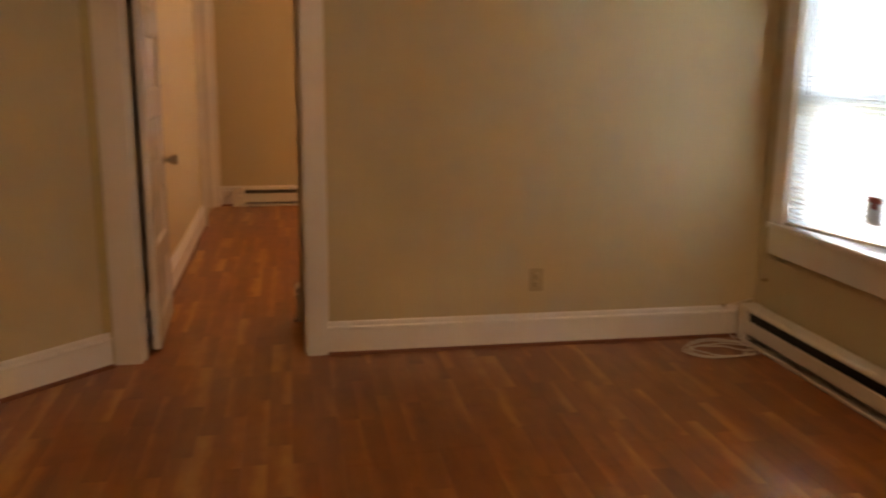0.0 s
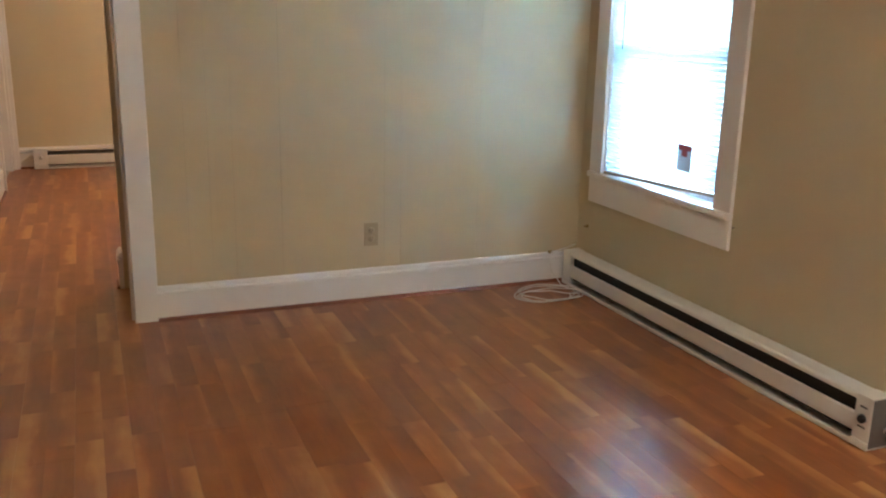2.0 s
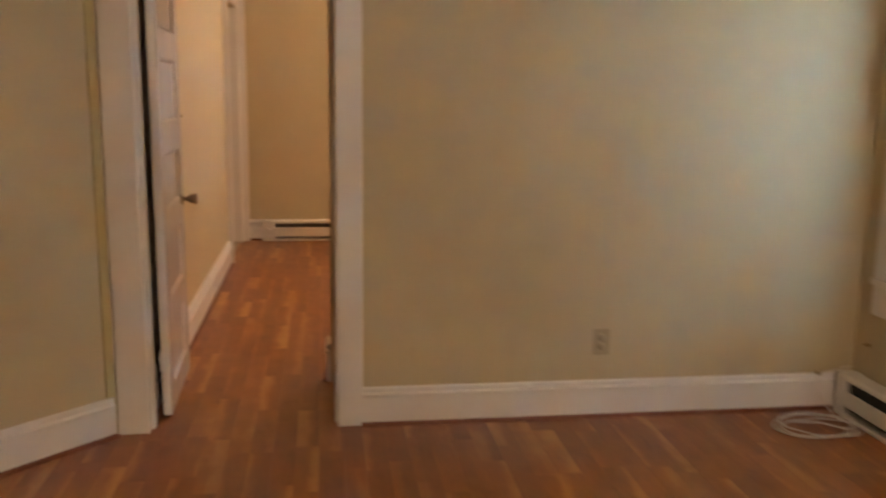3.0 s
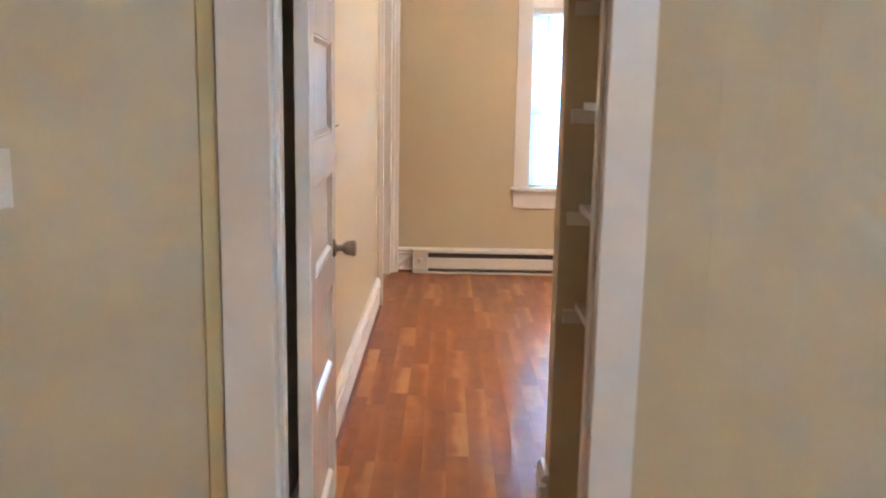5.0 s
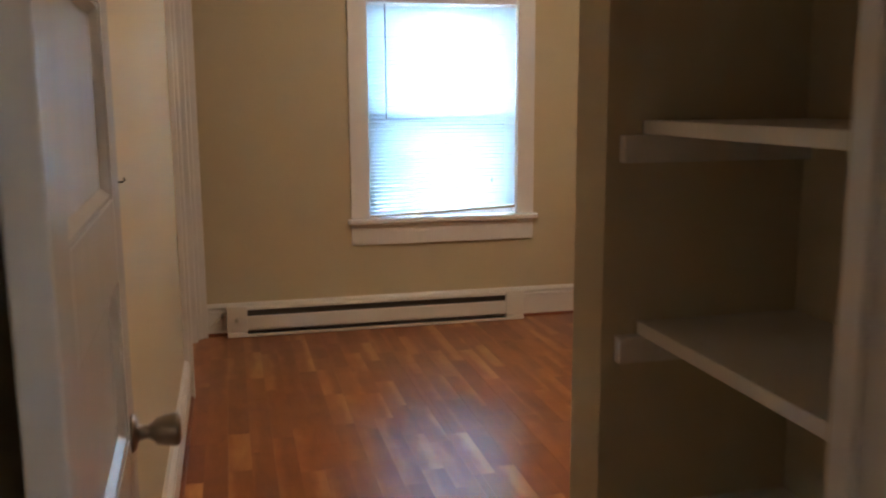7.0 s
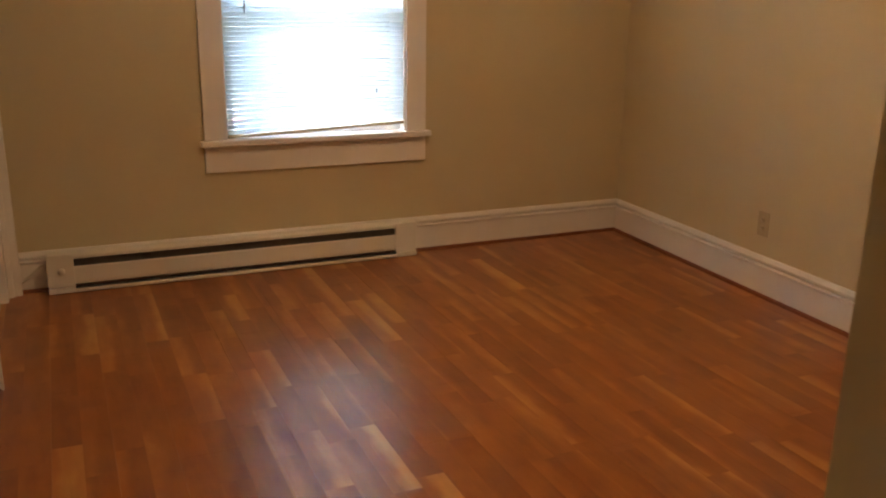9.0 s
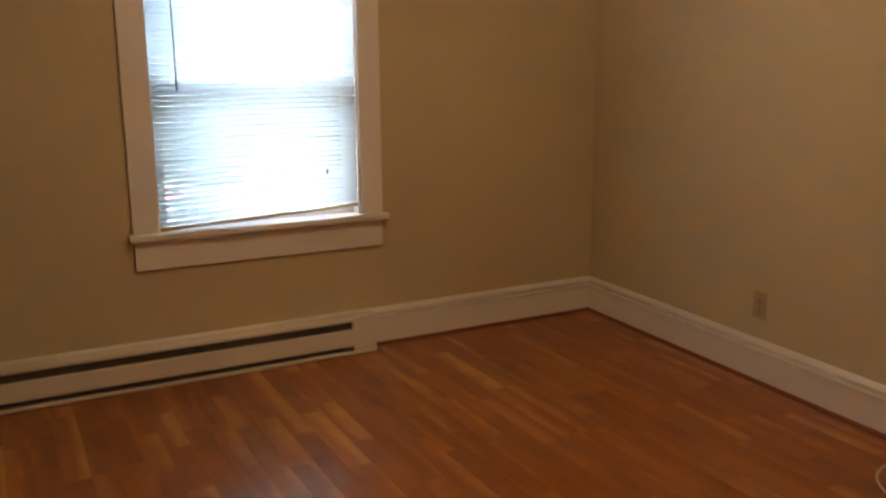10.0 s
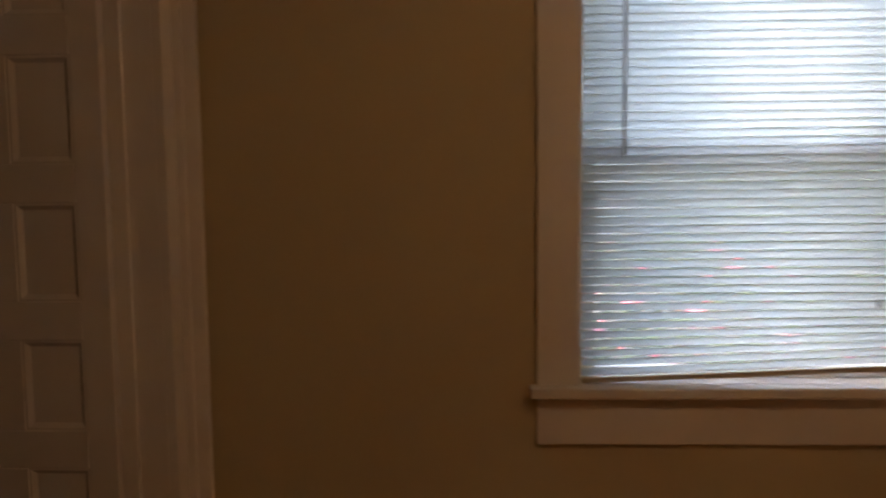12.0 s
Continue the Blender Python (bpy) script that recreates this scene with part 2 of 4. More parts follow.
    cloud.inputs["Scale"].default_value, cloud.inputs["Detail"].default_value = 7.0, 2
    L(shift.outputs[0], cloud.inputs["Vector"])
    tone = math_node("ADD", tone, math_node("MULTIPLY", math_node("SUBTRACT", cloud.outputs["Fac"], 0.5), 0.34))
    ramp = N("ShaderNodeValToRGB")
    e = ramp.color_ramp.elements
    e[0].position, e[0].color = 0.22, (0.20, 0.057, 0.017, 1)
    e[1].position, e[1].color = 0.92, (0.56, 0.285, 0.097, 1)
    mid = e.new(0.55)
    mid.color = (0.345, 0.119, 0.033, 1)
    L(tone, ramp.inputs[0])
    # small dark knots and flecks
    km = N("ShaderNodeMapping")
    km.inputs["Scale"].default_value = (46, 38, 1)
    L(geo.outputs["Position"], km.inputs[0])
    kn = N("ShaderNodeTexNoise")
    kn.inputs["Scale"].default_value, kn.inputs["Detail"].default_value = 1.0, 2
    L(km.outputs[0], kn.inputs["Vector"])
    kr = N("ShaderNodeMapRange")
    kr.inputs["From Min"].default_value, kr.inputs["From Max"].default_value = 0.72, 0.80
    kr.inputs["To Min"].default_value, kr.inputs["To Max"].default_value = 1.0, 0.65
    L(kn.outputs["Fac"], kr.inputs["Value"])
    mul = N("ShaderNodeMix")
    mul.data_type, mul.blend_type = "RGBA", "MULTIPLY"
    mul.inputs["Factor"].default_value = 1.0
    L(ramp.outputs[0], mul.inputs[6]), L(kr.outputs[0], mul.inputs[7])
    L(mul.outputs[2], b.inputs["Base Color"])
    b.inputs["Roughness"].default_value = 0.285
    return m


STRIP = 0.087
M_PLANK = plank_material()


# ---- mesh helpers ----
def box(bm, x0, x1, y0, y1, z0, z1, bevel=0.0, m=None):
    vs = [bm.verts.new((x, y, z)) for x in (x0, x1) for y in (y0, y1) for z in (z0, z1)]
    fs = [bm.faces.new([vs[i] for i in f]) for f in ((0, 1, 3, 2), (4, 6, 7, 5), (0, 4, 5, 1), (2, 3, 7, 6), (0, 2, 6, 4), (1, 5, 7, 3))]
    bmesh.ops.recalc_face_normals(bm, faces=fs)
    geom = vs
    if bevel:
        es = list({e for f in fs for e in f.edges})
        r = bmesh.ops.bevel(bm, geom=es, offset=bevel, segments=2, affect="EDGES", profile=0.6)
        geom = list({v for f in r["faces"] for v in f.verts} | {v for v in vs if v.is_valid})
    if m is not None:
        bmesh.ops.transform(bm, matrix=m, verts=geom)
    return bm


def boxes(*rows, bevel=0.0):
    bm = bmesh.new()
    for r in rows:
        box(bm, *r, bevel=bevel)
    return bm


def lathe(bm, profile, m, segments=20):
    """Turns a profile of (radius, height) round the local z axis and lays it at the pose m."""
    rings = []
    for r, h in profile:
        rings.append([bm.verts.new(m @ Vector((r * math.cos(2 * math.pi * i / segments), r * math.sin(2 * math.pi * i / segments), h))) for i in range(segments)])
    fs = []
    for a, b in zip(rings, rings[1:]):
        fs += [bm.faces.new((a[i], a[(i + 1) % segments], b[(i + 1) % segments], b[i])) for i in range(segments)]
    fs += [bm.faces.new(rings[0][::-1]), bm.faces.new(rings[-1])]
    bmesh.ops.recalc_face_normals(bm, faces=fs)
    for f in fs:
        f.smooth = True
    return bm


def sweep(bm, profile, p0, p1, normal, lift=0.0):
    """Runs a closed profile of (depth, height) straight from p0 to p1; depth grows along normal."""
    p0, p1, normal = Vector(p0), Vector(p1), Vector(normal)
    a = [bm.verts.new(p0 + normal * d + Vector((0, 0, h + lift))) for d, h in profile]
    b = [bm.verts.new(p1 + normal * d + Vector((0, 0, h + lift))) for d, h in profile]
    n = len(profile)
    fs = [bm.faces.new((a[i], a[(i + 1) % n], b[(i + 1) % n], b[i])) for i in range(n)]
    fs += [bm.faces.new(a[::-1]), bm.faces.new(b)]
    bmesh.ops.recalc_face_normals(bm, faces=fs)
    return bm


def tube(bm, points, radius, segments=8):
    """A round cord along points."""
    pts = [Vector(p) for p in points]
    rings, side = [], Vector((0, 0, 1))
    for i, p in enumerate(pts):
        t = (pts[min(i + 1, len(pts) - 1)] - pts[max(i - 1, 0)]).normalized()
        u = t.cross(side if abs(t.dot(side)) < 0.95 else Vector((1, 0, 0))).normalized()
        w = t.cross(u)
        rings.append([bm.verts.new(p + radius * (math.cos(2 * math.pi * k / segments) * u + math.sin(2 * math.pi * k / segments) * w)) for k in range(segments)])
    fs = []
    for a, b in zip(rings, rings[1:]):
        fs += [bm.faces.new((a[k], a[(k + 1) % segments], b[(k + 1) % segments], b[k])) for k in range(segments)]
    fs += [bm.faces.new(rings[0][::-1]), bm.faces.new(rings[-1])]
    bmesh.ops.recalc_face_normals(bm, faces=fs)
    for f in fs:
        f.smooth = True
    return bm


def mesh_of(name, bm, mat):
    me = bpy.data.meshes.new(name)
    bm.to_mesh(me)
    bm.free()
    me.materials.append(mat)
    return me


def solid(name, bm, mat, label="", category="", group="", kind="structure", m=None):
    """A thing of one mesh, or a piece of the setting."""
    ob = new(name, mesh_of(name, bm, mat))
    if m is not None:
        ob.matrix_world = m
    return tagged(ob, label, category, group, kind)


def thing(name, m, label, category, group="", kind=""):
    ob = new(name)
    ob.empty_display_size = 0.1
    ob.matrix_world = m
    return tagged(ob, label, category, group, kind)


def part(name, bm, mat, parent, label="", at=None):
    ob = new(name, mesh_of(name, bm, mat) if isinstance(bm, bmesh.types.BMesh) else bm)
    ob.parent = parent
    if at is not None:
        ob.matrix_basis = at
    return tagged(ob, label)


DIAG = pose(DIAG_O.x, DIAG_O.y, 0, 0, 0, 225)     # x runs along the entry wall, y points into the room


# ---- structure ----
def wall(name, m, x0, x1, thick, opening=None, label="cream painted wall", mat=M_WALL):
    """A wall in its own frame: x along it, its face at y = 0, its body behind. opening: x0, x1, z0, z1."""
    bm = bmesh.new()
    if opening:
        a, b, lo, hi = opening
        box(bm, x0, a, -thick, 0, 0, CEIL)
        box(bm, b, x1, -thick, 0, 0, CEIL)
        box(bm, a, b, -thick, 0, hi, CEIL)
        if lo > 0:
            box(bm, a, b, -thick, 0, 0, lo)
    else:
        box(bm, x0, x1, -thick, 0, 0, CEIL)
    return solid(name, bm, mat, label, "wall", m=m)


FAR1 = pose(0, WALL1_Y, 0, 0, 0, 180)       # first room, wall with the doorway (x runs west)
RIGHT1 = pose(EAST1, 0, 0, 0, 0, 90)        # first room, window wall (x runs north)
LEFT2 = pose(WEST2, 0, 0, 0, 0, -90)        # second room, west wall (x runs south)
FAR2 = pose(0, NORTH2, 0, 0, 0, 180)        # second room, window wall
RIGHT2 = pose(EAST2, NORTH2, 0, 0, 0, 87.6)   # a little out of square
SOUTH2 = pose(0, PART_B, 0, 0, 0, 0)

DOOR1 = (-0.232, 0.517, 2.03)               # clear doorway, west and east sides and head
DOOR2 = (7.55, 8.41, 2.03)                  # door recess in the second room's west wall
DOOR3 = (0.632, 1.498, 2.03)                # entry door, along the diagonal wall
WIN1 = (2.918, 3.795, 0.616, 1.95)
WIN2 = (0.77, 1.69, 0.656, 1.95)

w_far1 = wall("wall_north_1", FAR1 @ pose(0, -0.006, 0), -EAST1 - 0.12, 0.36, 0.094, (-DOOR1[1] - 0.02, -DOOR1[0] + 0.02, 0, DOOR1[2] + 0.02), "cream painted panelled wall with a doorway")
w_diag = wall("wall_entry", DIAG @ pose(0, -0.006, 0), -0.02, DIAG_LEN, 0.114, (DOOR3[0] - 0.02, DOOR3[1] + 0.02, 0, DOOR3[2] + 0.02), "cream painted diagonal wall with the entry door")
wall("wall_east_1", RIGHT1, SOUTH1, WALL1_Y + 0.006, 0.21, (WIN1[0], WIN1[1], WIN1[2] - 0.03, WIN1[3]), "cream painted wall with a window")
wall("wall_west_1", pose(WEST1, 0, 0, 0, 0, -90), -DIAG_O.y - DIAG_D.y * DIAG_LEN, -SOUTH1, 0.12)
wall("wall_south_1", pose(0, SOUTH1, 0), WEST1 - 0.12, EAST1 + 0.15, 0.12)
wall("wall_west_2", LEFT2, -NORTH2 - 0.15, -WALL1_BACK, 0.20, (-DOOR2[1] - 0.015, -DOOR2[0] + 0.015, 0, DOOR2[2] + 0.015), "cream painted wall with a panelled door")
wall("wall_north_2", FAR2, -EAST2 - 0.12, -WEST2, 0.21, (-WIN2[1], -WIN2[0], WIN2[2] - 0.03, WIN2[3]), "cream painted wall with a window")
wall("wall_east_2", RIGHT2, PART_A - NORTH2, 0.14, 0.3)
wall("partition_wall", SOUTH2, PART_X, EAST2 - 0.1, PART_B - PART_A, label="cream painted partition beside the closet")
# unseen header, added to hold light back from the closet
solid("passage_light_block", boxes((WEST2, PART_X, PART_A, PART_B, 2.1, CEIL)), M_WALL, "unseen cream header added over the passage to keep light off the closet", "wall")
wall("closet_back_wall", pose(CLOSET_BACK, 0, 0, 0, 0, 90), WALL1_BACK, PART_A, 0.1, label="cream painted back of the closet")
solid("closet_end_wall", boxes((EAST1 - 0.1, EAST1 + 0.15, WALL1_BACK + 0.001, PART_A - 0.001, 0, CEIL)), M_WALL, "cream painted end wall behind the closet", "wall")
solid("ceiling", boxes((WEST1 - 0.12, EAST2 + 0.12, SOUTH1 - 0.12, NORTH2 + 0.15, CEIL, CEIL + 0.12)), M_CEIL, "plain white painted ceiling", "ceiling")


# grooved sheet panelling on two walls of the first room
def panelling(parent, seams, x0, x1, z0=0.0):
    xs = [x0, *seams, x1]
    for a, b in zip(xs, xs[1:]):
        bm = boxes((a + 0.0006, b - 0.0006, 0, 0.006, z0, CEIL - 0.002))
        part("panel", bm, M_WALL, parent)


panelling(w_far1, [-2.2, -1.785, -1.70, -1.197, -0.98, -0.873, -0.772], -EAST1, -DOOR1[1] - 0.03)
panelling(w_far1, [], -DOOR1[0] + 0.03, 0.355)
panelling(w_diag, [], 0.0, DOOR3[0] - 0.03)
panelling(w_diag, [1.75], DOOR3[1] + 0.03, DIAG_LEN)

# baseboards with a moulded cap, and the brown shoe at the floor
BASE_1 = [(0, 0), (0.02, 0), (0.02, 0.122), (0.025, 0.126), (0.025, 0.136), (0.013, 0.140), (0.012, 0.155), (0.008, 0.162), (0, 0.162)]
BASE_2 = [(0, 0), (0.022, 0), (0.022, 0.134), (0.029, 0.139), (0.029, 0.146), (0.009, 0.149), (0.009, 0.159), (0.025, 0.164), (0.024, 0.171), (0.013, 0.187), (0, 0.187)]
SHOE = [(0, 0), (0.015, 0), (0.014, 0.006), (0.011, 0.011), (0.006, 0.015), (0, 0.016)]


def baseboard(m, x0, x1, profile, shoe=True):
    n = m.to_3x3() @ Vector((0, 1, 0))
    p0, p1 = m @ Vector((x0, 0, 0)), m @ Vector((x1, 0, 0))
    solid("baseboard", sweep(bmesh.new(), profile, p0, p1, n), M_TRIM, "white painted wooden baseboard with a moulded cap", "baseboard")
    if shoe:
        d = profile[1][0] + 0.0005
        solid("shoe_molding", sweep(bmesh.new(), SHOE, p0 + n * d, p1 + n * d, n), M_SHOE, "thin reddish brown strip along the baseboard", "trim")


baseboard(FAR1, -EAST1, -0.616, BASE_1)
baseboard(DIAG, 0.012, 0.548, BASE_1)
baseboard(DIAG, 1.586, DIAG_LEN - 0.02, BASE_1)
baseboard(RIGHT1, SOUTH1, 3.99, BASE_1, False)
baseboard(pose(WEST1, 0, 0, 0, 0, -90), -2.42, -SOUTH1, BASE_1)
baseboard(pose(0, SOUTH1, 0), WEST1 + 0.03, EAST1 - 0.03, BASE_1)
baseboard(LEFT2, -7.43, -WALL1_BACK - 0.02, BASE_2)
baseboard(FAR2, -EAST2, -WEST2 - 0.06, BASE_2)
baseboard(RIGHT2, PART_B - NORTH2 + 0.02, -0.028, BASE_2)
baseboard(SOUTH2, PART_X + 0.001, EAST2 - 0.2, BASE_2)
baseboard(pose(PART_X, 0, 0, 0, 0, 90), PART_A, PART_B + 0.02, BASE_2)


def trim(name, rows, m, label, bevel=0.004, mat=M_TRIM, category="trim"):
    return solid(name, boxes(*rows, bevel=bevel), mat, label, category, m=m)


trim("corner_trim", [(0.002, 0.04, 0, 0.009, 0.163, CEIL - 0.002)], DIAG, "old yellow-painted corner strip beside the doorway", 0.003, M_STRIP)

# doorway between the rooms: casing, jambs and stops
JW, JE, JH = DOOR1
trim("door_casing", [(-JW, -JW + 0.12, 0, 0.019, 0, JH + 0.11)], FAR1, "white painted flat door casing")
trim("door_casing", [(-JE - 0.104, -JE, 0, 0.019, 0, JH + 0.11)], FAR1, "white painted flat door casing")
trim("door_casing", [(-JE + 0.001, -JW - 0.001, 0, 0.019, JH, JH + 0.11)], FAR1, "white painted flat door casing over the doorway")
trim("door_jamb", [(-JW, -JW + 0.019, -0.115, 0.003, 0, JH + 0.019), (-JW - 0.012, -JW - 0.0005, -0.075, -0.03, 0, JH - 0.013)], FAR1, "white painted door jamb with a stop", 0.0025)
trim("door_jamb", [(-JE - 0.019, -JE, -0.068, 0.003, 0, JH + 0.019), (-JE + 0.0005, -JE + 0.012, -0.058, -0.03, 0, JH - 0.013)], FAR1, "white painted door jamb with a stop", 0.0025)
trim("door_jamb", [(-JE + 0.0005, -JW - 0.0005, -0.115, 0.003, JH, JH + 0.019)], FAR1, "white painted head jamb", 0.0025)


# ---- doors ----
def panel_leaf(ob, w, h, t, rows, cols, stile, low=0.0):
    """The parts of a panelled leaf: face at y = 0 towards +y, back at -t, x from 0 to w."""
    zs = [low] + [z for r in rows for z in r] + [h]
    for a, b in ((0, stile), (w - stile, w)):
        part("stile", boxes((a, b, -t, 0, low, h), bevel=0.003), M_DOOR, ob)
    for a, b in zip(zs[::2], zs[1::2]):
        part("rail", boxes((stile + 0.0003, w - stile - 0.0003, -t, 0, a, b), bevel=0.0025), M_DOOR, ob)
    span = (w - 2 * stile - (cols - 1) * stile) / cols
    for z0, z1 in rows:
        for c in range(cols):
            x0 = stile + c * (span + stile)
            x1 = x0 + span
            if c:
                part("mullion", boxes((x0 - stile, x0, -t, 0, z0, z1), bevel=0.0025), M_DOOR, ob)
            bm = boxes((x0, x1, -t + 0.014, -0.014, z0, z1))
            for side in (1, -1):
                # sloped moulding round the panel
                yo, yi = (-0.003, -0.0135) if side > 0 else (-t + 0.003, -t + 0.0135)
                k = 0.017
                outer = [(x0, z0), (x1, z0), (x1, z1), (x0, z1)]
                inner = [(x0 + k, z0 + k), (x1 - k, z0 + k), (x1 - k, z1 - k), (x0 + k, z1 - k)]
                vo = [bm.verts.new((x, yo, z)) for x, z in outer]
                vb = [bm.verts.new((x + (0.006 if x == x0 else -0.006), yo, z + (0.006 if z == z0 else -0.006))) for x, z in outer]
                vi = [bm.verts.new((x, yi, z)) for x, z in inner]
                fs = []
                for i in range(4):
                    j = (i + 1) % 4
                    fs += [bm.faces.new((vo[i], vo[j], vb[j], vb[i])), bm.faces.new((vb[i], vb[j], vi[j], vi[i]))]
                for f in fs:
                    f.normal_update()
                    if f.normal.y * side < 0:
                        f.normal_flip()
            part("panel", bm, M_DOOR, ob)


def door_knob(parent, x, z, mat, size=1.0, label=""):
    at = pose(x, 0, z, -90, 0, 0)
    bm = lathe(bmesh.new(), [(r * size, h * size) for r, h in ((0.001, 0), (0.029, 0), (0.029, 0.003), (0.024, 0.007), (0.012, 0.010), (0.010, 0.024), (0.013, 0.030), (0.020, 0.036), (0.023, 0.046), (0.0255, 0.064), (0.0245, 0.069), (0.018, 0.072), (0.001, 0.073))], at)
    return part("knob", bm, mat, parent, label)


# passage door, swung open against the passage wall
d1 = thing("door_1", pose(-0.192, 4.818, 0, 0, 0, -88.2), "white painted five-panel door standing open", "door", kind="structure")
panel_leaf(d1, 0.65, 2.0, 0.036, [(0.125, 0.375), (0.49, 0.746), (0.86, 1.10), (1.22, 1.488), (1.60, 1.87)], 1, 0.105, 0.012)
door_knob(d1, 0.062, 0.855, M_CHROME, label="tarnished nickel door knob")
bm = boxes((-0.0015, 0.0005, -0.029, -0.007, 0.81, 0.90), bevel=0.0005)
part("latch_plate", bm, M_CHROME, d1, "nickel latch plate")
for z in (0.25, 1.75):
    bm = lathe(bmesh.new(), [(0.001, -0.045), (0.0055, -0.044), (0.0055, 0.044), (0.001, 0.045)], pose(0.656, -0.036, z), 10)
    box(bm, 0.6505, 0.652, -0.034, -0.004, z - 0.042, z + 0.042)
    part("hinge", bm, M_TRIM, d1, "painted-over butt hinge")

part("hook", tube(bmesh.new(), [(0.003, 0.0, 1.235), (0.002, 0.006, 1.235), (-0.001, 0.009, 1.237), (-0.002, 0.008, 1.241)], 0.0014, 6), M_BLACK, d1, "small dark hook")

# closed door deep in its recess, second room
REC = LEFT2
trim("door_casing", [(-DOOR2[1] - 0.11, -DOOR2[1], 0, 0.024, 0, DOOR2[2] + 0.11), (-DOOR2[1] - 0.112, -DOOR2[1] - 0.085, 0.0245, 0.078, 0, DOOR2[2] + 0.112), (-DOOR2[1] - 0.084, -DOOR2[1] - 0.066, 0.0242, 0.046, 0, DOOR2[2] + 0.08)], REC, "white painted moulded door casing with a back band", 0.004)
trim("door_casing", [(-DOOR2[0], -DOOR2[0] + 0.11, 0, 0.024, 0, DOOR2[2] + 0.11), (-DOOR2[0] + 0.088, -DOOR2[0] + 0.112, 0.0245, 0.04, 0, DOOR2[2] + 0.112)], REC, "white painted moulded door casing with a back band", 0.004)
trim("door_casing", [(-DOOR2[1] + 0.001, -DOOR2[0] - 0.001, 0, 0.024, DOOR2[2], DOOR2[2] + 0.11)], REC, "white painted casing over the door")
trim("door_jamb", [(-DOOR2[1] - 0.014, -DOOR2[1], -0.2, 0.002, 0, DOOR2[2]), (-DOOR2[1] + 0.0005, -DOOR2[1] + 0.014, -0.112, -0.072, 0, DOOR2[2])], REC, "white painted deep door jamb", 0.003)
trim("door_jamb", [(-DOOR2[0], -DOOR2[0] + 0.014, -0.2, 0.002, 0, DOOR2[2]), (-DOOR2[0] - 0.014, -DOOR2[0] - 0.0005, -0.13, -0.09, 0, DOOR2[2])], REC, "white painted deep door jamb", 0.003)
trim("door_threshold", [(-DOOR2[1] + 0.001, -DOOR2[0] - 0.001, -0.19, -0.008, 0, 0.012)], REC, "worn whitish threshold board", 0.003, M_THRESH, "threshold")
solid("paint_chips", boxes((-8.3958, -8.395, -0.086, -0.076, 0.305, 0.325), (-8.3958, -8.395, -0.083, -0.074, 0.288, 0.299), (-8.3958, -8.395, -0.087, -0.075, 0.262, 0.283), (-8.3958, -8.395, -0.084, -0.074, 0.228, 0.254)), M_SHOE, "brown wood showing through chipped paint", "trim", m=REC)
d2 = thing("door_2", pose(WEST2 - 0.1135, DOOR2[1] - 0.040, 0, 0, 0, 180), "white painted panelled door standing open into the side room", "door", kind="structure")
panel_leaf(d2, 0.757, 2.02, 0.036, [(0.24, 0.49), (0.586, 0.812), (0.908, 1.148), (1.242, 1.499), (1.59, 1.86)], 3, 0.073, 0.022)
wall("side_room_wall", pose(WEST2 - 1.15, 0, 0, 0, 0, -90), -NORTH2 - 0.15, -7.1, 0.1, label="cream painted wall of the side room")
wall("side_room_wall", pose(0, 7.2, 0), WEST2 - 1.149, WEST2 - 0.201, 0.1, label="cream painted wall of the side room")
wall("side_room_wall", pose(0, 8.55, 0, 0, 0, 180), -WEST2 + 0.201, -WEST2 + 1.149, 0.1, label="cream painted wall of the side room")

# entry door in the diagonal wall
S0, S1, SH = DOOR3
trim("door_casing", [(S0 - 0.083, S0, 0, 0.018, 0, SH + 0.09)], DIAG, "white painted flat casing of the entry door")
trim("door_casing", [(S1, S1 + 0.083, 0, 0.018, 0, SH + 0.09)], DIAG, "white painted flat casing of the entry door")
trim("door_casing", [(S0 + 0.001, S1 - 0.001, 0, 0.018, SH, SH + 0.09)], DIAG, "white painted casing over the entry door")
trim("door_jamb", [(S0 - 0.019, S0, -0.12, 0.002, 0, SH)], DIAG, "white painted jamb of the entry door", 0.002)
trim("door_jamb", [(S1, S1 + 0.019, -0.12, 0.002, 0, SH)], DIAG, "white painted jamb of the entry door", 0.002)
trim("door_jamb", [(S0 + 0.0005, S1 - 0.0005, -0.12, 0.002, SH, SH + 0.019)], DIAG, "white painted head jamb of the entry door", 0.002)
trim("door_threshold", [(S0 + 0.001, S1 - 0.001, -0.118, 0.045, 0, 0.010)], DIAG, "worn whitish aluminium door threshold", 0.003, M_THRESH, "threshold")
# added blocker: keeps sky light out of the gaps round the entry door
solid("door_leak_block", boxes((S0 - 0.08, S1 + 0.08, -0.16, -0.1215, 0, SH + 0.08)), M_WALL, "unseen slab added behind the entry door to stop light leaking in", "wall", m=DIAG)
d3 = thing("door_3", DIAG @ pose(S0 + 0.0015, -0.006, 0), "white painted five-panel entry door with several locks, closed", "door", kind="structure")
DW = S1 - S0 - 0.003
panel_leaf(d3, DW, 2.02, 0.042, [(0.115, 0.358), (0.462, 0.704), (0.816, 1.046), (1.152, 1.393), (1.50, 1.87)], 1, 0.122, 0.016)
part("door_sweep", boxes((0.002, DW - 0.002, 0.0005, 0.007, 0.024, 0.062), bevel=0.002), M_BRASS_B, d3, "brass door sweep")
part("rubber_seal", boxes((0.004, DW - 0.004, 0.001, 0.005, 0.0105, 0.0235)), M_SLOT, d3, "black rubber seal")
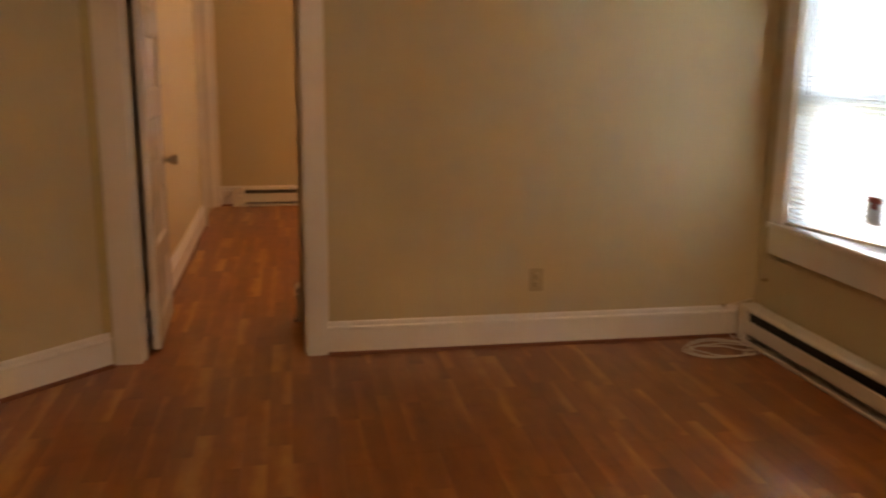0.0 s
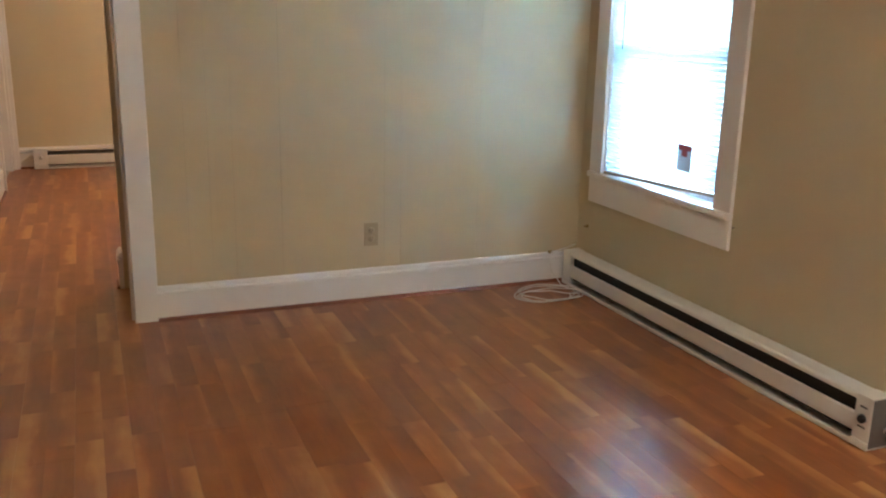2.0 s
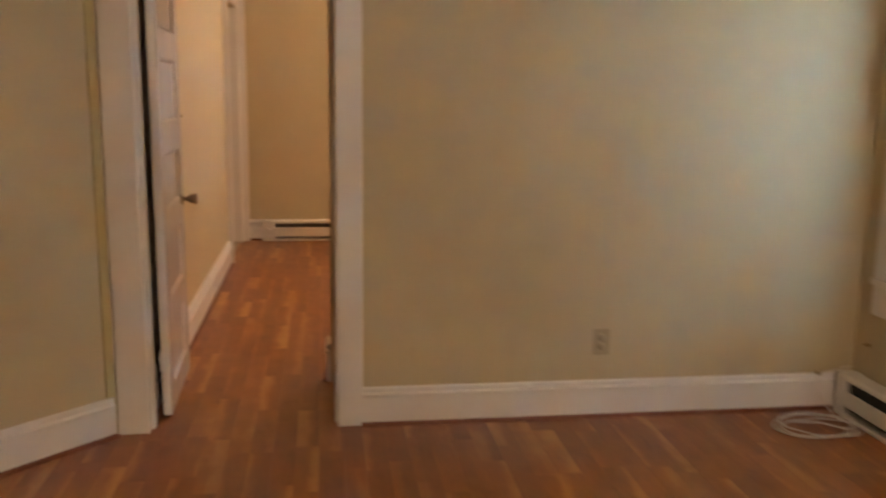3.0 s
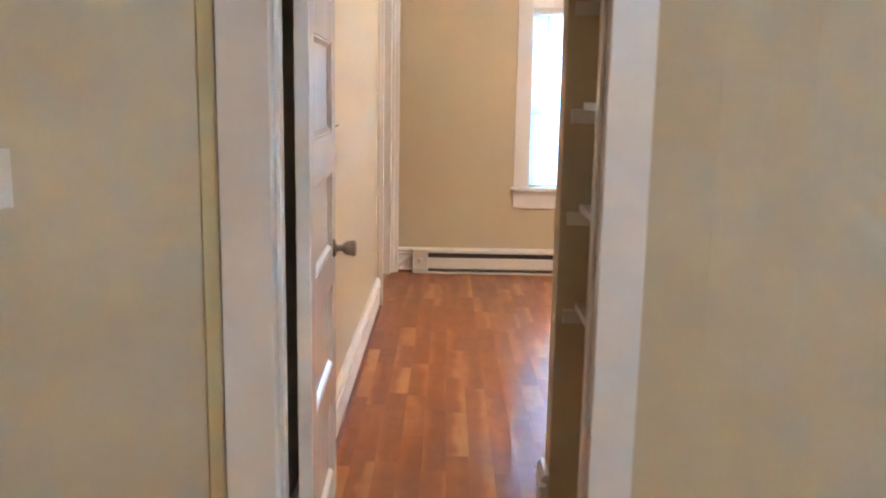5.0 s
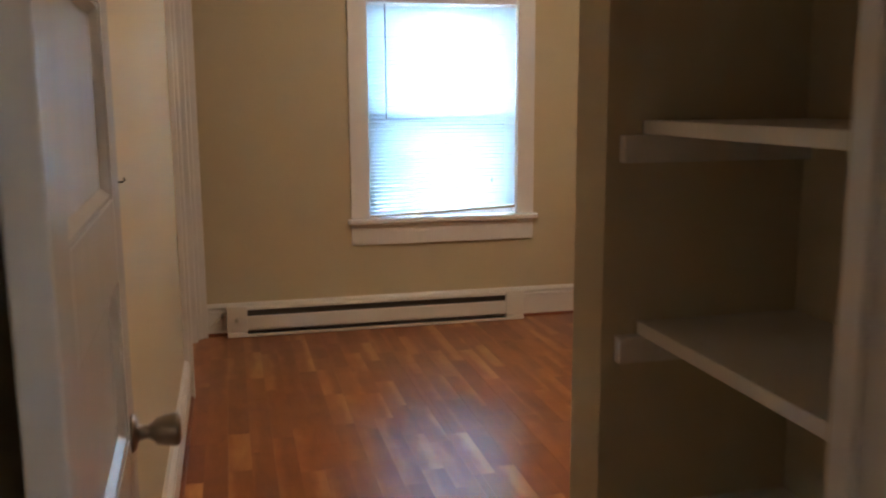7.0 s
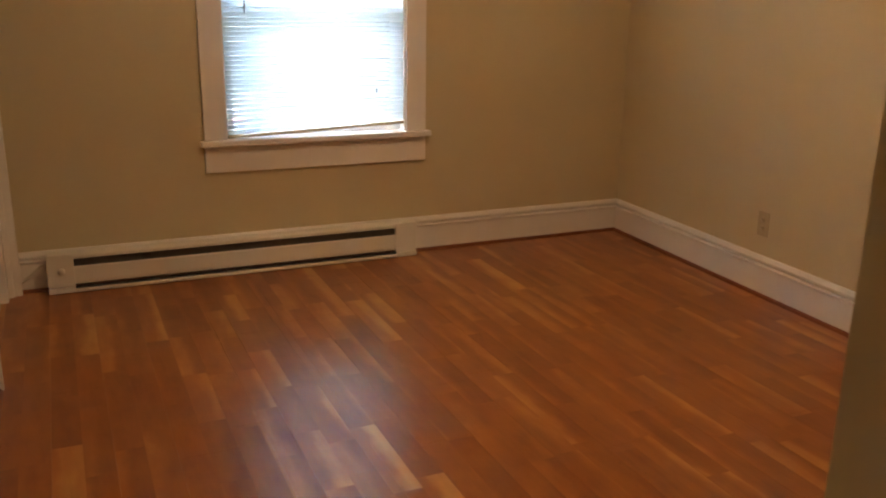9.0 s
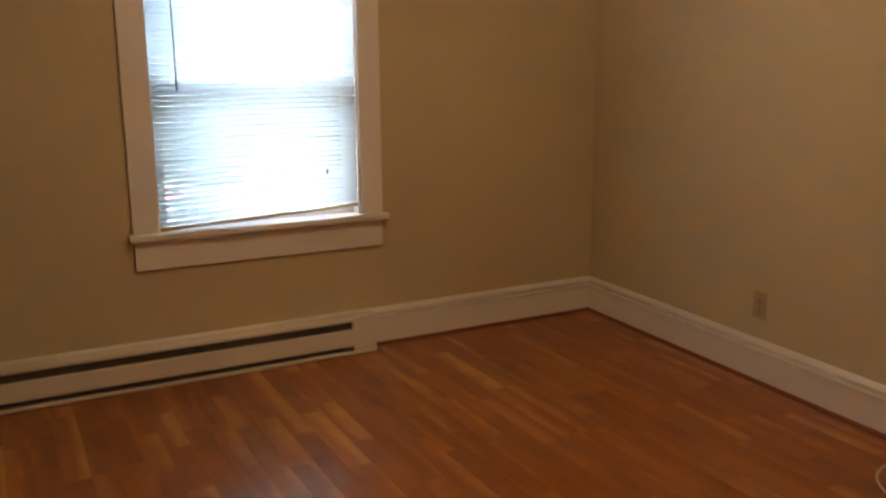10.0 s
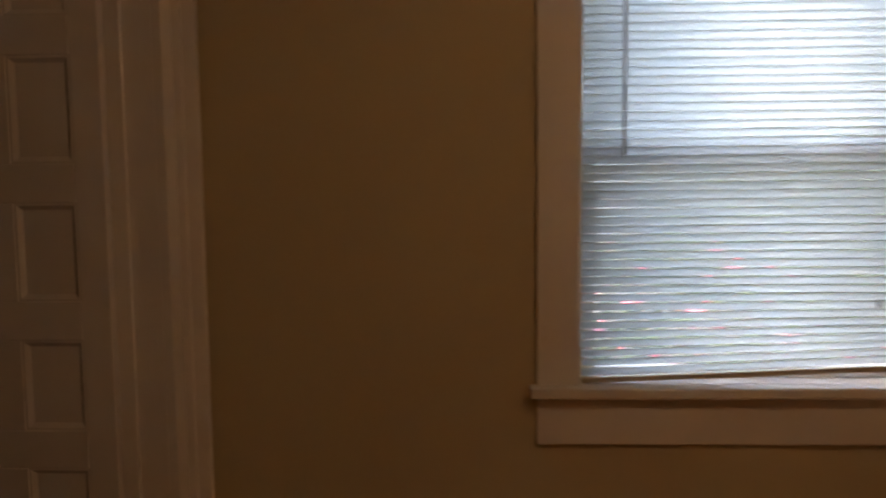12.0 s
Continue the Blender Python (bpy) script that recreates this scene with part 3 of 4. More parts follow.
part("knob", lathe(bmesh.new(), [(0.001, 0), (0.022, 0), (0.022, 0.004), (0.011, 0.008), (0.011, 0.028), (0.022, 0.034), (0.026, 0.044), (0.025, 0.054), (0.018, 0.060), (0.001, 0.062)], pose(0.06, 0, 0.682, -90, 0, 0)), M_BLACK, d3, "dark bronze door knob")
lock = part("lock_case", boxes((0.023, 0.106, 0, 0.028, 0.925, 1.112), bevel=0.006), M_CASE, d3, "grey metal lock case")
part("upper_plate", boxes((0.028, 0.101, 0.0285, 0.034, 1.025, 1.106), bevel=0.003), M_STEEL, lock)
part("thumb_turn", boxes((-0.021, 0.021, 0, 0.018, -0.007, 0.007), bevel=0.003), M_STEEL, lock, at=pose(0.058, 0.0285, 0.972, 0, -28, 0))
part("strike", boxes((-0.006, 0.0222, 0.001, 0.026, 0.928, 1.032), bevel=0.004), M_BRASS_B, d3, "worn brass lock strike")
latch = part("slide_latch", boxes((0.034, 0.112, 0, 0.007, 1.302, 1.330), bevel=0.003), M_DKBRASS, d3, "brass slide plate of the door chain")
part("rim", boxes((0.036, 0.110, 0.0072, 0.010, 1.3185, 1.3255), (0.036, 0.110, 0.0072, 0.010, 1.3055, 1.3105), bevel=0.001), M_BRASS_B, latch)
rim = part("rim_lock", boxes((0.0, 0.094, 0, 0.03, 1.412, 1.5), bevel=0.014), M_BRASS, d3, "brass rim lock")
part("turn_knob", lathe(bmesh.new(), [(0.001, 0), (0.016, 0), (0.016, 0.012), (0.012, 0.016), (0.001, 0.017)], pose(0.05, 0.03, 1.456, -90, 0, 0), 16), M_BRASS, rim)
part("old_screw_hole", lathe(bmesh.new(), [(0.001, 0), (0.004, 0.0005), (0.001, 0.001)], pose(0.36, 0, 1.43, -90, 0, 0), 10), M_SLOT, d3)
part("mail_scar", boxes((0.058, 0.086, 0, 0.0012, 0.578, 0.585)), M_PLATE_RAIL_SHADE, d3, "painted-over scar of an old fitting")
chain = thing("door_chain", DIAG @ pose(S0 - 0.01, 0.018, 1.33), "dark brass door chain hanging on the casing", "door chain")
part("bracket", boxes((-0.013, 0.013, 0, 0.009, -0.025, 0.016), bevel=0.003), M_DKBRASS, chain)
for i in range(7):
    ring = [(0.0085 * math.cos(a) * (1 if i % 2 else 0.3), 0.0105 + 0.0065 * math.cos(a) * (0.3 if i % 2 else 1), -0.030 - 0.0125 * i + 0.0095 * math.sin(a)) for a in (2 * math.pi * k / 10 for k in range(11))]
    part("link", tube(bmesh.new(), ring, 0.0028, 6), M_DKBRASS, chain)


# ---- windows ----
def window(name, m, w, sill, head, label, proud=0.054, horn=0.02):
    """A double-hung window in a wall's frame: x = 0 at its middle, y out of the wall."""
    ob = thing(name, m, label, "window", kind="structure")
    c, h = 0.108, w / 2
    for a, b in ((-h - c, -h), (h, h + c)):
        part("casing", boxes((a, b, 0, 0.02, sill, head + c), bevel=0.004), M_TRIM, ob)
    part("casing", boxes((-h + 0.0005, h - 0.0005, 0, 0.02, head, head + c), bevel=0.004), M_TRIM, ob)
    part("window_sill", boxes((-h - c - horn, h + c + horn, 0.0005, proud, sill - 0.028, sill - 0.0005), (-h, h, -0.2, 0.0004, sill - 0.028, sill - 0.0005), bevel=0.005), M_TRIM, ob, "white painted window sill with worn edge")
    part("apron", boxes((-h - c, h + c, 0, 0.018, sill - 0.158, sill - 0.0285), bevel=0.004), M_TRIM, ob)
    for a, b in ((-h, -h + 0.006), (h - 0.006, h)):
        part("window_frame", boxes((a, b, -0.21, 0.001, sill, head)), M_TRIM, ob)
    part("window_frame", boxes((-h + 0.0065, h - 0.0065, -0.21, 0.001, head - 0.014, head)), M_TRIM, ob)
    mid, g = (sill + head) / 2 - 0.036, h - 0.0065
    for z0, z1, y0, lo, hi in ((sill, mid + 0.024, -0.098, 0.03, 0.046), (mid - 0.024, head - 0.0145, -0.135, 0.046, 0.05)):
        s = 0.042
        sash = part("sash", boxes((-g, -g + s, y0, y0 + 0.034, z0, z1), (g - s, g, y0, y0 + 0.034, z0, z1), (-g + s, g - s, y0, y0 + 0.034, z0, z0 + lo), (-g + s, g - s, y0, y0 + 0.034, z1 - hi, z1)), M_TRIM, ob)
        pane = part("pane", boxes((-g + s - 0.004, g - s + 0.004, y0 + 0.014, y0 + 0.018, z0 + lo - 0.004, z1 - hi + 0.004)), M_GLASS, sash)
        pane.visible_shadow = False
    # added sheet outside the lower sash, which dims the light there
    screen = part("dimming_screen", boxes((-g + 0.002, g - 0.002, -0.165, -0.1645, sill + 0.004, mid)), M_DIM_SCREEN, ob, "grey see-through screen added to dim the lower sash")
    lockb = boxes((-0.03, 0.03, -0.088, -0.073, mid + 0.0245, mid + 0.036), bevel=0.003)
    part("sash_lock", lockb, M_BRASS, ob)
    return ob


def slat_mesh(length, width=0.025, sag=0.0022):
    bm = bmesh.new()
    n = 4
    rows = []
    for x in (-length / 2, length / 2):
        up = [bm.verts.new((x, width * (i / n - 0.5), sag * (1 - (2 * i / n - 1) ** 2))) for i in range(n + 1)]
        dn = [bm.verts.new((x, width * (i / n - 0.5), sag * (1 - (2 * i / n - 1) ** 2) - 0.0006)) for i in range(n, -1, -1)]
        rows.append(up + dn)
    a, b = rows
    k = len(a)
    fs = [bm.faces.new((a[i], a[(i + 1) % k], b[(i + 1) % k], b[i])) for i in range(k)] + [bm.faces.new(a[::-1]), bm.faces.new(b)]
    bmesh.ops.recalc_face_normals(bm, faces=fs)
    for f in fs[:k]:
        f.smooth = True
    return mesh_of("slat", bm, M_SLAT)


def blind(m, w, sill, head, rise, tilt, label):
    """A mini blind hung in a window's opening, its bottom rail raised by rise at one end."""
    ob = thing("window_blind", m, label, "blind", "mini blinds in the windows")
    L, top, y = w - 0.016, head - 0.016, -0.006
    part("headrail", boxes((-L / 2, L / 2, y - 0.014, y + 0.014, top - 0.026, top), bevel=0.002), M_RAIL, ob)
    me = slat_mesh(L)
    base = sill + 0.0085 + rise / 2
    ang = math.degrees(math.asin(rise / L))
    pitch, n = 0.0222, 0
    z = base + 0.022
    r = random.Random(5)
    while z < top - 0.035:
        k = max(0.0, 1 - n / 9) ** 1.3
        part("slat", me, None, ob, at=pose(r.uniform(-0.0008, 0.0008), y, z, tilt + r.uniform(-2.5, 2.5), ang * k + r.uniform(-0.12, 0.12), 0))
        n += 1
        z += pitch
    # white rail given the darker plate colour to show it backlit
    part("bottom_rail", boxes((-L / 2, L / 2, -0.012, 0.012, -0.007, 0.007), bevel=0.003), M_PLATE_RAIL_SHADE, ob, at=pose(0, y, base, 0, ang, 0))
    for x in (-L / 2 + 0.11, L / 2 - 0.11):
        for dy in (-0.0135, 0.0135):
            part("ladder_cord", tube(bmesh.new(), [(x, y + dy, base), (x, y + dy, top - 0.02)], 0.0006, 5), M_CABLE, ob)
    return ob


WM1 = RIGHT1 @ pose((WIN1[0] + WIN1[1]) / 2, 0, 0)
WM2 = FAR2 @ pose(-(WIN2[0] + WIN2[1]) / 2, 0, 0)
W1, W2 = WIN1[1] - WIN1[0], WIN2[1] - WIN2[0]
window("window_1", WM1, W1, WIN1[2], WIN1[3], "white painted double-hung window with a lowered mini blind", 0.034, 0.002)
window("window_2", WM2, W2, WIN2[2], WIN2[3], "white painted double-hung window with a lowered mini blind")
TILT = 57
b1 = blind(WM1, W1, WIN1[2], WIN1[3], 0.04, TILT, "white mini blind hanging crooked, one end of its bottom rail raised")
b2 = blind(WM2, W2, WIN2[2], WIN2[3], 0.036, TILT, "white mini blind hanging crooked on the window over the heater")
M_WAND = material("smoky_clear_plastic", (0.28, 0.29, 0.31), 0.2, spot=0.03, bump=0.0)
for b, x, z0, head in ((b1, W1 / 2 - 0.115, 1.24, WIN1[3]), (b2, W2 / 2 - 0.11, 1.245, WIN2[3])):
    part("tilt_wand", tube(bmesh.new(), [(x, 0.016, z0), (x, 0.016, head - 0.05)], 0.0035, 6), M_WAND, b, "grey plastic tilt wand")
part("lift_cord", tube(bmesh.new(), [(-W2 / 2 + 0.16, 0.012, 0.88), (-W2 / 2 + 0.16, 0.012, WIN2[3] - 0.04)], 0.0009, 5), M_CABLE, b2)
part("tassel", lathe(bmesh.new(), [(0.001, 0), (0.006, 0.002), (0.004, 0.022), (0.001, 0.026)], pose(-W2 / 2 + 0.16, 0.012, 0.856), 10), M_STEEL, b2, "small grey cord tassel")
tag = part("warning_tag", boxes((-0.262, -0.168, 0.013, 0.0142, 0.735, 0.85)), M_LABEL, b1, "grey warning tag with a dark red head")
part("tag_print", boxes((-0.261, -0.169, 0.0143, 0.0146, 0.826, 0.849)), M_RED, tag)
part("tag_print", boxes((-0.235, -0.195, 0.0143, 0.0146, 0.80, 0.826)), M_RED, tag)


# ---- heaters ----
def heater(m, length, depth, height, knob_at, knob_mat, label, cap=0.085, lip=0.022, gap=0.058, foot=0.050, inner=M_SLOT_SHADE):
    """An electric baseboard heater: x along it, back at y = 0."""
    ob = thing("baseboard_heater", m, label, "heater", "electric baseboard heaters")
    D, H = depth, height
    k0, k1 = (cap, length - cap)
    part("back_pan", boxes((k0, k1, 0, 0.010, 0.016, H - 0.004)), M_ENAMEL, ob)
    hood = [(0.0105, H), (D - 0.012, H), (D - 0.002, H - 0.006), (D, H - 0.012), (D, H - lip), (D - 0.003, H - lip), (D - 0.004, H - 0.014), (D - 0.014, H - 0.004), (0.0105, H - 0.004)]
    def run(profile):
        bm = bmesh.new()
        a = [bm.verts.new((k0, y, z)) for y, z in profile]
        b = [bm.verts.new((k1, y, z)) for y, z in profile]
        n = len(profile)
        fs = [bm.faces.new((a[i], a[(i + 1) % n], b[(i + 1) % n], b[i])) for i in range(n)] + [bm.faces.new(a[::-1]), bm.faces.new(b)]
        bmesh.ops.recalc_face_normals(bm, faces=fs)
        return bm
    part("hood", run(hood), M_ENAMEL, ob)
    part("front_panel", run([(D - 0.016, foot + 0.012), (D - 0.006, foot), (D - 0.004, foot), (D - 0.001, foot + 0.014), (D - 0.001, H - gap - 0.008), (D - 0.004, H - gap), (D - 0.007, H - gap - 0.002)]), M_ENAMEL, ob)
    part("bottom_lip", run([(0.0105, 0.004), (D + 0.006, 0.004), (D + 0.008, 0.010), (D + 0.006, 0.020), (D + 0.003, 0.020), (D + 0.002, 0.012), (0.0105, 0.012)]), M_ENAMEL, ob)
    # filled block whose colour carries the shade seen through the slots
    part("element", run([(0.012, 0.03), (D - 0.024, 0.03), (D - 0.024, H - 0.03), (0.012, H - 0.03)]), inner, ob, "heating element block, its colour standing for the shade in the slots")
    for a, b in ((0, k0 - 0.0005), (k1 + 0.0005, length)):
        part("end_cap", boxes((a, b, 0, D + 0.001, 0.03, H + 0.001), (a, b, 0, D + 0.006, 0.004, 0.0295), bevel=0.003), M_ENAMEL, ob)
    bm = lathe(bmesh.new(), [(0.001, 0), (0.016, 0), (0.015, 0.010), (0.012, 0.014), (0.001, 0.015)], pose(knob_at, D + 0.001, H * 0.58, -90, 0, 0), 18)
    part("thermostat_knob", bm, knob_mat, ob)
    return ob


h1 = heater(RIGHT1 @ pose(1.925, 0.021, 0), 2.035, 0.088, 0.186, 0.034, M_BLACK, "long cream enamelled baseboard heater with a black thermostat knob", 0.07, 0.020, 0.066)
part("label_plate", boxes((0.006, 0.062, 0.0892, 0.0900, 0.055, 0.165)), M_PLATE_W, h1, "pale thermostat dial plate")
part("end_plate", boxes((-0.0016, -0.0003, 0.002, 0.087, 0.012, 0.184)), M_ZINC, h1, "bare grey metal end plate")
for z in (0.075, 0.145):
    part("dial_mark", boxes((0.02, 0.05, 0.0901, 0.0905, z, z + 0.006)), M_FIN, h1)
heater(FAR2 @ pose(-1.715, 0.0225, 0), 1.795, 0.078, 0.184, 1.795 - 0.06, M_ENAMEL, "long cream enamelled baseboard heater under the window", 0.115, foot=0.042, inner=M_SLOT_SHADE_PALE)
solid("heater_cable", tube(bmesh.new(), [(-0.082, 8.50, 0.135), (-0.10, 8.505, 0.13), (-0.14, 8.515, 0.095), (-0.18, 8.522, 0.06), (-0.195, 8.53, 0.05), (-0.20, 8.53, 0.02), (-0.20, 8.532, 0.006)], 0.006), M_ENAMEL, "armoured power cable feeding the heater", "cable", kind="thing")
solid("heater_conduit", tube(bmesh.new(), [(2.755, 1.92, 0.07), (2.755, 1.86, 0.07), (2.757, 1.80, 0.075), (2.765, 1.70, 0.075), (2.765, 1.2, 0.075)], 0.009), M_TRIM, "white painted conduit feeding the heater", "conduit", kind="thing")


# ---- closet ----
def shelf(z):
    solid("closet_shelf", boxes((0.552, CLOSET_BACK - 0.0005, WALL1_BACK + 0.002, PART_A - 0.002, z - 0.020, z), bevel=0.002), M_SHELF, "white painted board shelf in the closet, empty", "shelf", "closet shelves", "thing")
    for x0, y0, y1 in ((0.517, PART_A - 0.0205, PART_A - 0.0005), (0.66, WALL1_BACK + 0.0005, WALL1_BACK + 0.0205)):
        solid("shelf_cleat", boxes((x0, CLOSET_BACK - 0.001, y0, y1, z - 0.060, z - 0.0205), bevel=0.002), M_SHELF, "white painted wooden cleat carrying a closet shelf", "cleat", "shelf cleats", "thing")


for z in (0.737, 1.031, 1.326, 1.625):
    shelf(z)


# ---- small fittings ----
def outlet(m, label):
    ob = thing("wall_outlet", m, label, "outlet", "wall outlets")
    part("cover_plate", boxes((-0.036, 0.036, 0, 0.006, -0.058, 0.058), bevel=0.003), M_PLATE_RAIL_SHADE, ob)
    for z in (-0.02, 0.02):
        r = part("receptacle", lathe(bmesh.new(), [(0.001, 0), (0.0165, 0), (0.0165, 0.002), (0.001, 0.002)], pose(0, 0.006, z, -90, 0, 0), 18), M_PLATE_RAIL_SHADE, ob)
        for x in (-0.0065, 0.0065):
            part("slot", boxes((x - 0.0012, x + 0.0012, 0.0081, 0.0086, z - 0.002, z + 0.007)), M_SLOT, r)
        part("slot", lathe(bmesh.new(), [(0.0005, 0), (0.0026, 0.0001), (0.0005, 0.0006)], pose(0, 0.0081, z - 0.009, -90, 0, 0), 8), M_SLOT, r)
    part("screw", lathe(bmesh.new(), [(0.001, 0), (0.003, 0.0003), (0.001, 0.0012)], pose(0, 0.006, 0, -90, 0, 0), 8), M_CHROME, ob)


outlet(FAR1 @ pose(-1.632, 0.0005, 0.332), "ivory duplex outlet on the panelled wall")
outlet(RIGHT2 @ pose(7.31 - NORTH2, 0.0005, 0.335), "ivory duplex outlet over the tall baseboard")

sw = thing("light_switch", DIAG @ pose(0.472, 0.0005, 1.171), "ivory toggle switch plate beside the entry door", "light switch")
part("cover_plate", boxes((-0.035, 0.035, 0, 0.006, -0.057, 0.057), bevel=0.003), M_IVORY, sw)
part("toggle_slot", boxes((-0.005, 0.005, 0.0062, 0.0067, -0.012, 0.012)), M_SLOT, sw)
part("toggle", boxes((-0.0035, 0.0035, 0.0068, 0.015, -0.008, 0.004), bevel=0.001), M_IVORY, sw)
for z in (-0.03, 0.03):
    part("screw", lathe(bmesh.new(), [(0.001, 0), (0.003, 0.0003), (0.001, 0.0012)], pose(0, 0.006, z, -90, 0, 0), 8), M_SLOT, sw)


def coil(cx, cy, turns, seed, r0, tail):
    r = random.Random(seed)
    pts = []
    for i in range(turns * 28 + 1):
        a = 2 * math.pi * i / 28
        k = i // 28
        rr = r0 * (1 - 0.13 * (k % 3)) * (1 + 0.1 * math.sin(2 * a + 1.3 * k))
        pts.append((cx + 0.035 * math.sin(k * 2.1 + i * 0.01) + rr * 1.02 * math.cos(a), cy + 0.03 * math.cos(k * 1.7) + rr * 0.72 * math.sin(a), 0.006 + 0.0045 * k + 0.004 * math.sin(3 * a + k) ** 2))
    return pts + tail


c1 = coil(2.49, 3.76, 4, 3, 0.17, [(2.60, 3.80, 0.035), (2.585, 3.90, 0.09), (2.60, 3.955, 0.15), (2.62, 3.968, 0.175), (2.66, 3.97, 0.18), (2.72, 3.975, 0.19), (2.77, 3.985, 0.20)])
solid("coiled_cable", tube(bmesh.new(), c1, 0.003, 7), M_CABLE, "loose coil of white coaxial cable on the floor", "cable", kind="thing")
solid("cable_clip", boxes((2.61, 2.63, 3.972, 3.99, 0.164, 0.18), bevel=0.003), M_BRASS, "small brass cable clip on the baseboard", "clip", kind="thing")
solid("cable_stub", lathe(bmesh.new(), [(0.001, 0), (0.010, 0), (0.010, 0.004), (0.005, 0.006), (0.005, 0.022), (0.001, 0.023)], pose(EAST1 - 0.0003, 3.915, 0.315, 0, -90, 0), 12), M_BRASS, "small brass coaxial socket on the wall", "socket", kind="thing")
c2 = [(2.745 + 0.185 * math.cos(a), 6.335 + 0.165 * math.sin(a) + 0.01 * math.sin(2 * a), 0.006 + 0.004 * math.sin(2 * a) ** 2) for a in (0.9 + 0.16 * k for k in range(37))]
lc = solid("loose_cable", tube(bmesh.new(), [(2.925, 6.475, 0.028), (2.90, 6.475, 0.018)] + c2, 0.0036, 7), M_CABLE, "loop of white cable lying by the baseboard", "cable", kind="thing")
part("plug", boxes((2.925, 2.962, 6.455, 6.492, 0.0165, 0.046), bevel=0.005), M_CABLE, lc, "white plastic plug")


solid("wall_nail", lathe(bmesh.new(), [(0.001, 0), (0.0018, 0), (0.0018, 0.010), (0.004, 0.011), (0.001, 0.013)], pose(EAST1 - 0.0003, 2.795, 0.56, 0, -90, 0), 10), M_BLACK, "dark nail in the wall beside the window apron", "nail", kind="thing")


def unseen_ceiling_light(x, y, glow):
    ob = thing("unseen_ceiling_light", pose(x, y, CEIL), "round opal glass ceiling light added out of view, switched on", "ceiling light", "ceiling lights")
    part("base", lathe(bmesh.new(), [(0.001, -0.0005), (0.09, -0.0005), (0.09, -0.02), (0.075, -0.03), (0.001, -0.03)], pose(0, 0, 0), 24), M_BRASS, ob)
    part("globe", lathe(bmesh.new(), [(0.07, -0.0305), (0.12, -0.05), (0.14, -0.085), (0.125, -0.125), (0.08, -0.15), (0.001, -0.16)], pose(0, 0, 0), 28), glow, ob)


# first one is an added fill for daylight from windows not built; second inferred
unseen_ceiling_light(1.7, -0.5, M_FILL_OPAL_1)
unseen_ceiling_light(1.4, 6.6, M_OPAL_2)

# ---- outdoors ----
GZ = -1.1
solid("ground", boxes((-400, 400, -400, 400, GZ - 0.3, GZ)), M_GROUND, "rough green lawn round the house", "ground")
solid("road", boxes((-200, 200, 10.2, 24, GZ, GZ + 0.01)), M_STREET, "worn grey concrete street", "road")
hs = thing("house", pose(3.0, 34, GZ), "pale grey sided house across the street", "house")
part("wall", boxes((-18, 18, 0, 9, 0, 4.2)), M_SIDING, hs)
bm = bmesh.new()
vs = [bm.verts.new(p) for p in ((-18.4, -0.5, 4.2), (18.4, -0.5, 4.2), (18.4, 9.5, 4.2), (-18.4, 9.5, 4.2), (-18.4, 4.5, 6.6), (18.4, 4.5, 6.6))]
for f in ((0, 1, 5, 4), (2, 3, 4, 5), (0, 4, 3), (1, 2, 5), (0, 3, 2, 1)):
    bm.faces.new([vs[i] for i in f])
part("roof", bm, M_ROOF, hs)


def bush(name, x, y, rx, rz, n, mat, label, seed, size=0.09, petals=0):
    r = random.Random(seed)
    ob = thing(name, pose(x, y, GZ), label, "bush")
    verts, faces, pv, pf = [], [], [], []
    for i in range(n + petals):
        a, b, q = r.uniform(0, 2 * math.pi), r.uniform(-0.2, 1), r.random() ** 0.4
        lump = 1 + 0.25 * math.sin(3 * a + seed) * math.cos(5 * b)
        c = Vector((rx * q * lump * math.cos(a) * math.sqrt(max(0, 1 - b * b)), rx * 0.7 * q * lump * math.sin(a) * math.sqrt(max(0, 1 - b * b)), rz * (0.25 + 0.75 * abs(b)) * q * lump + 0.05))
        u = Vector((r.gauss(0, 1), r.gauss(0, 1), r.gauss(0, 1))).normalized()
        w = u.orthogonal().normalized()
        s = size * r.uniform(0.6, 1.3)
        vv, ff = (verts, faces) if i < n else (pv, pf)
        k = len(vv)
        vv += [c - u * s, c + w * s * 0.45, c + u * s, c - w * s * 0.45]
        ff.append((k, k + 1, k + 2, k + 3))
    for nm, vv, ff, mt in (("crown", verts, faces, mat), ("blossoms", pv, pf, M_PETAL)):
        if vv:
            me = bpy.data.meshes.new(nm)
            me.from_pydata([tuple(v) for v in vv], [], ff)
            me.materials.append(mt)
            o = part(nm, me, None, ob)
            tagged(o, kind="stuff")
    part("stem", lathe(bmesh.new(), [(0.06, 0), (0.04, rz * 0.5), (0.01, rz * 0.8)], pose(0, 0, 0), 8), M_BARK, ob)


bush("bush", -1.2, 14.5, 2.4, 3.8, 6000, M_LEAF, "green leafy bush outside the window", 1, 0.12)
bush("flowering_bush", 2.2, 13.6, 1.7, 1.7, 1300, M_LEAF, "green bush with pink blossoms outside the window", 2, 0.09, 150)
bush("bush", 5.2, 15.2, 2.7, 3.8, 6000, M_LEAF, "green leafy bush outside the window", 4, 0.12)

# ---- floor ----
fl = solid("floor", boxes((WEST1 - 0.1, EAST2 + 0.1, SOUTH1 - 0.1, NORTH2 + 0.14, -0.14, -0.0085)), M_SHOE, "glossy cherry-toned laminate floor", "floor")
PLANK_W, PLANK_L = 2 * STRIP, 1.215
planks = {}


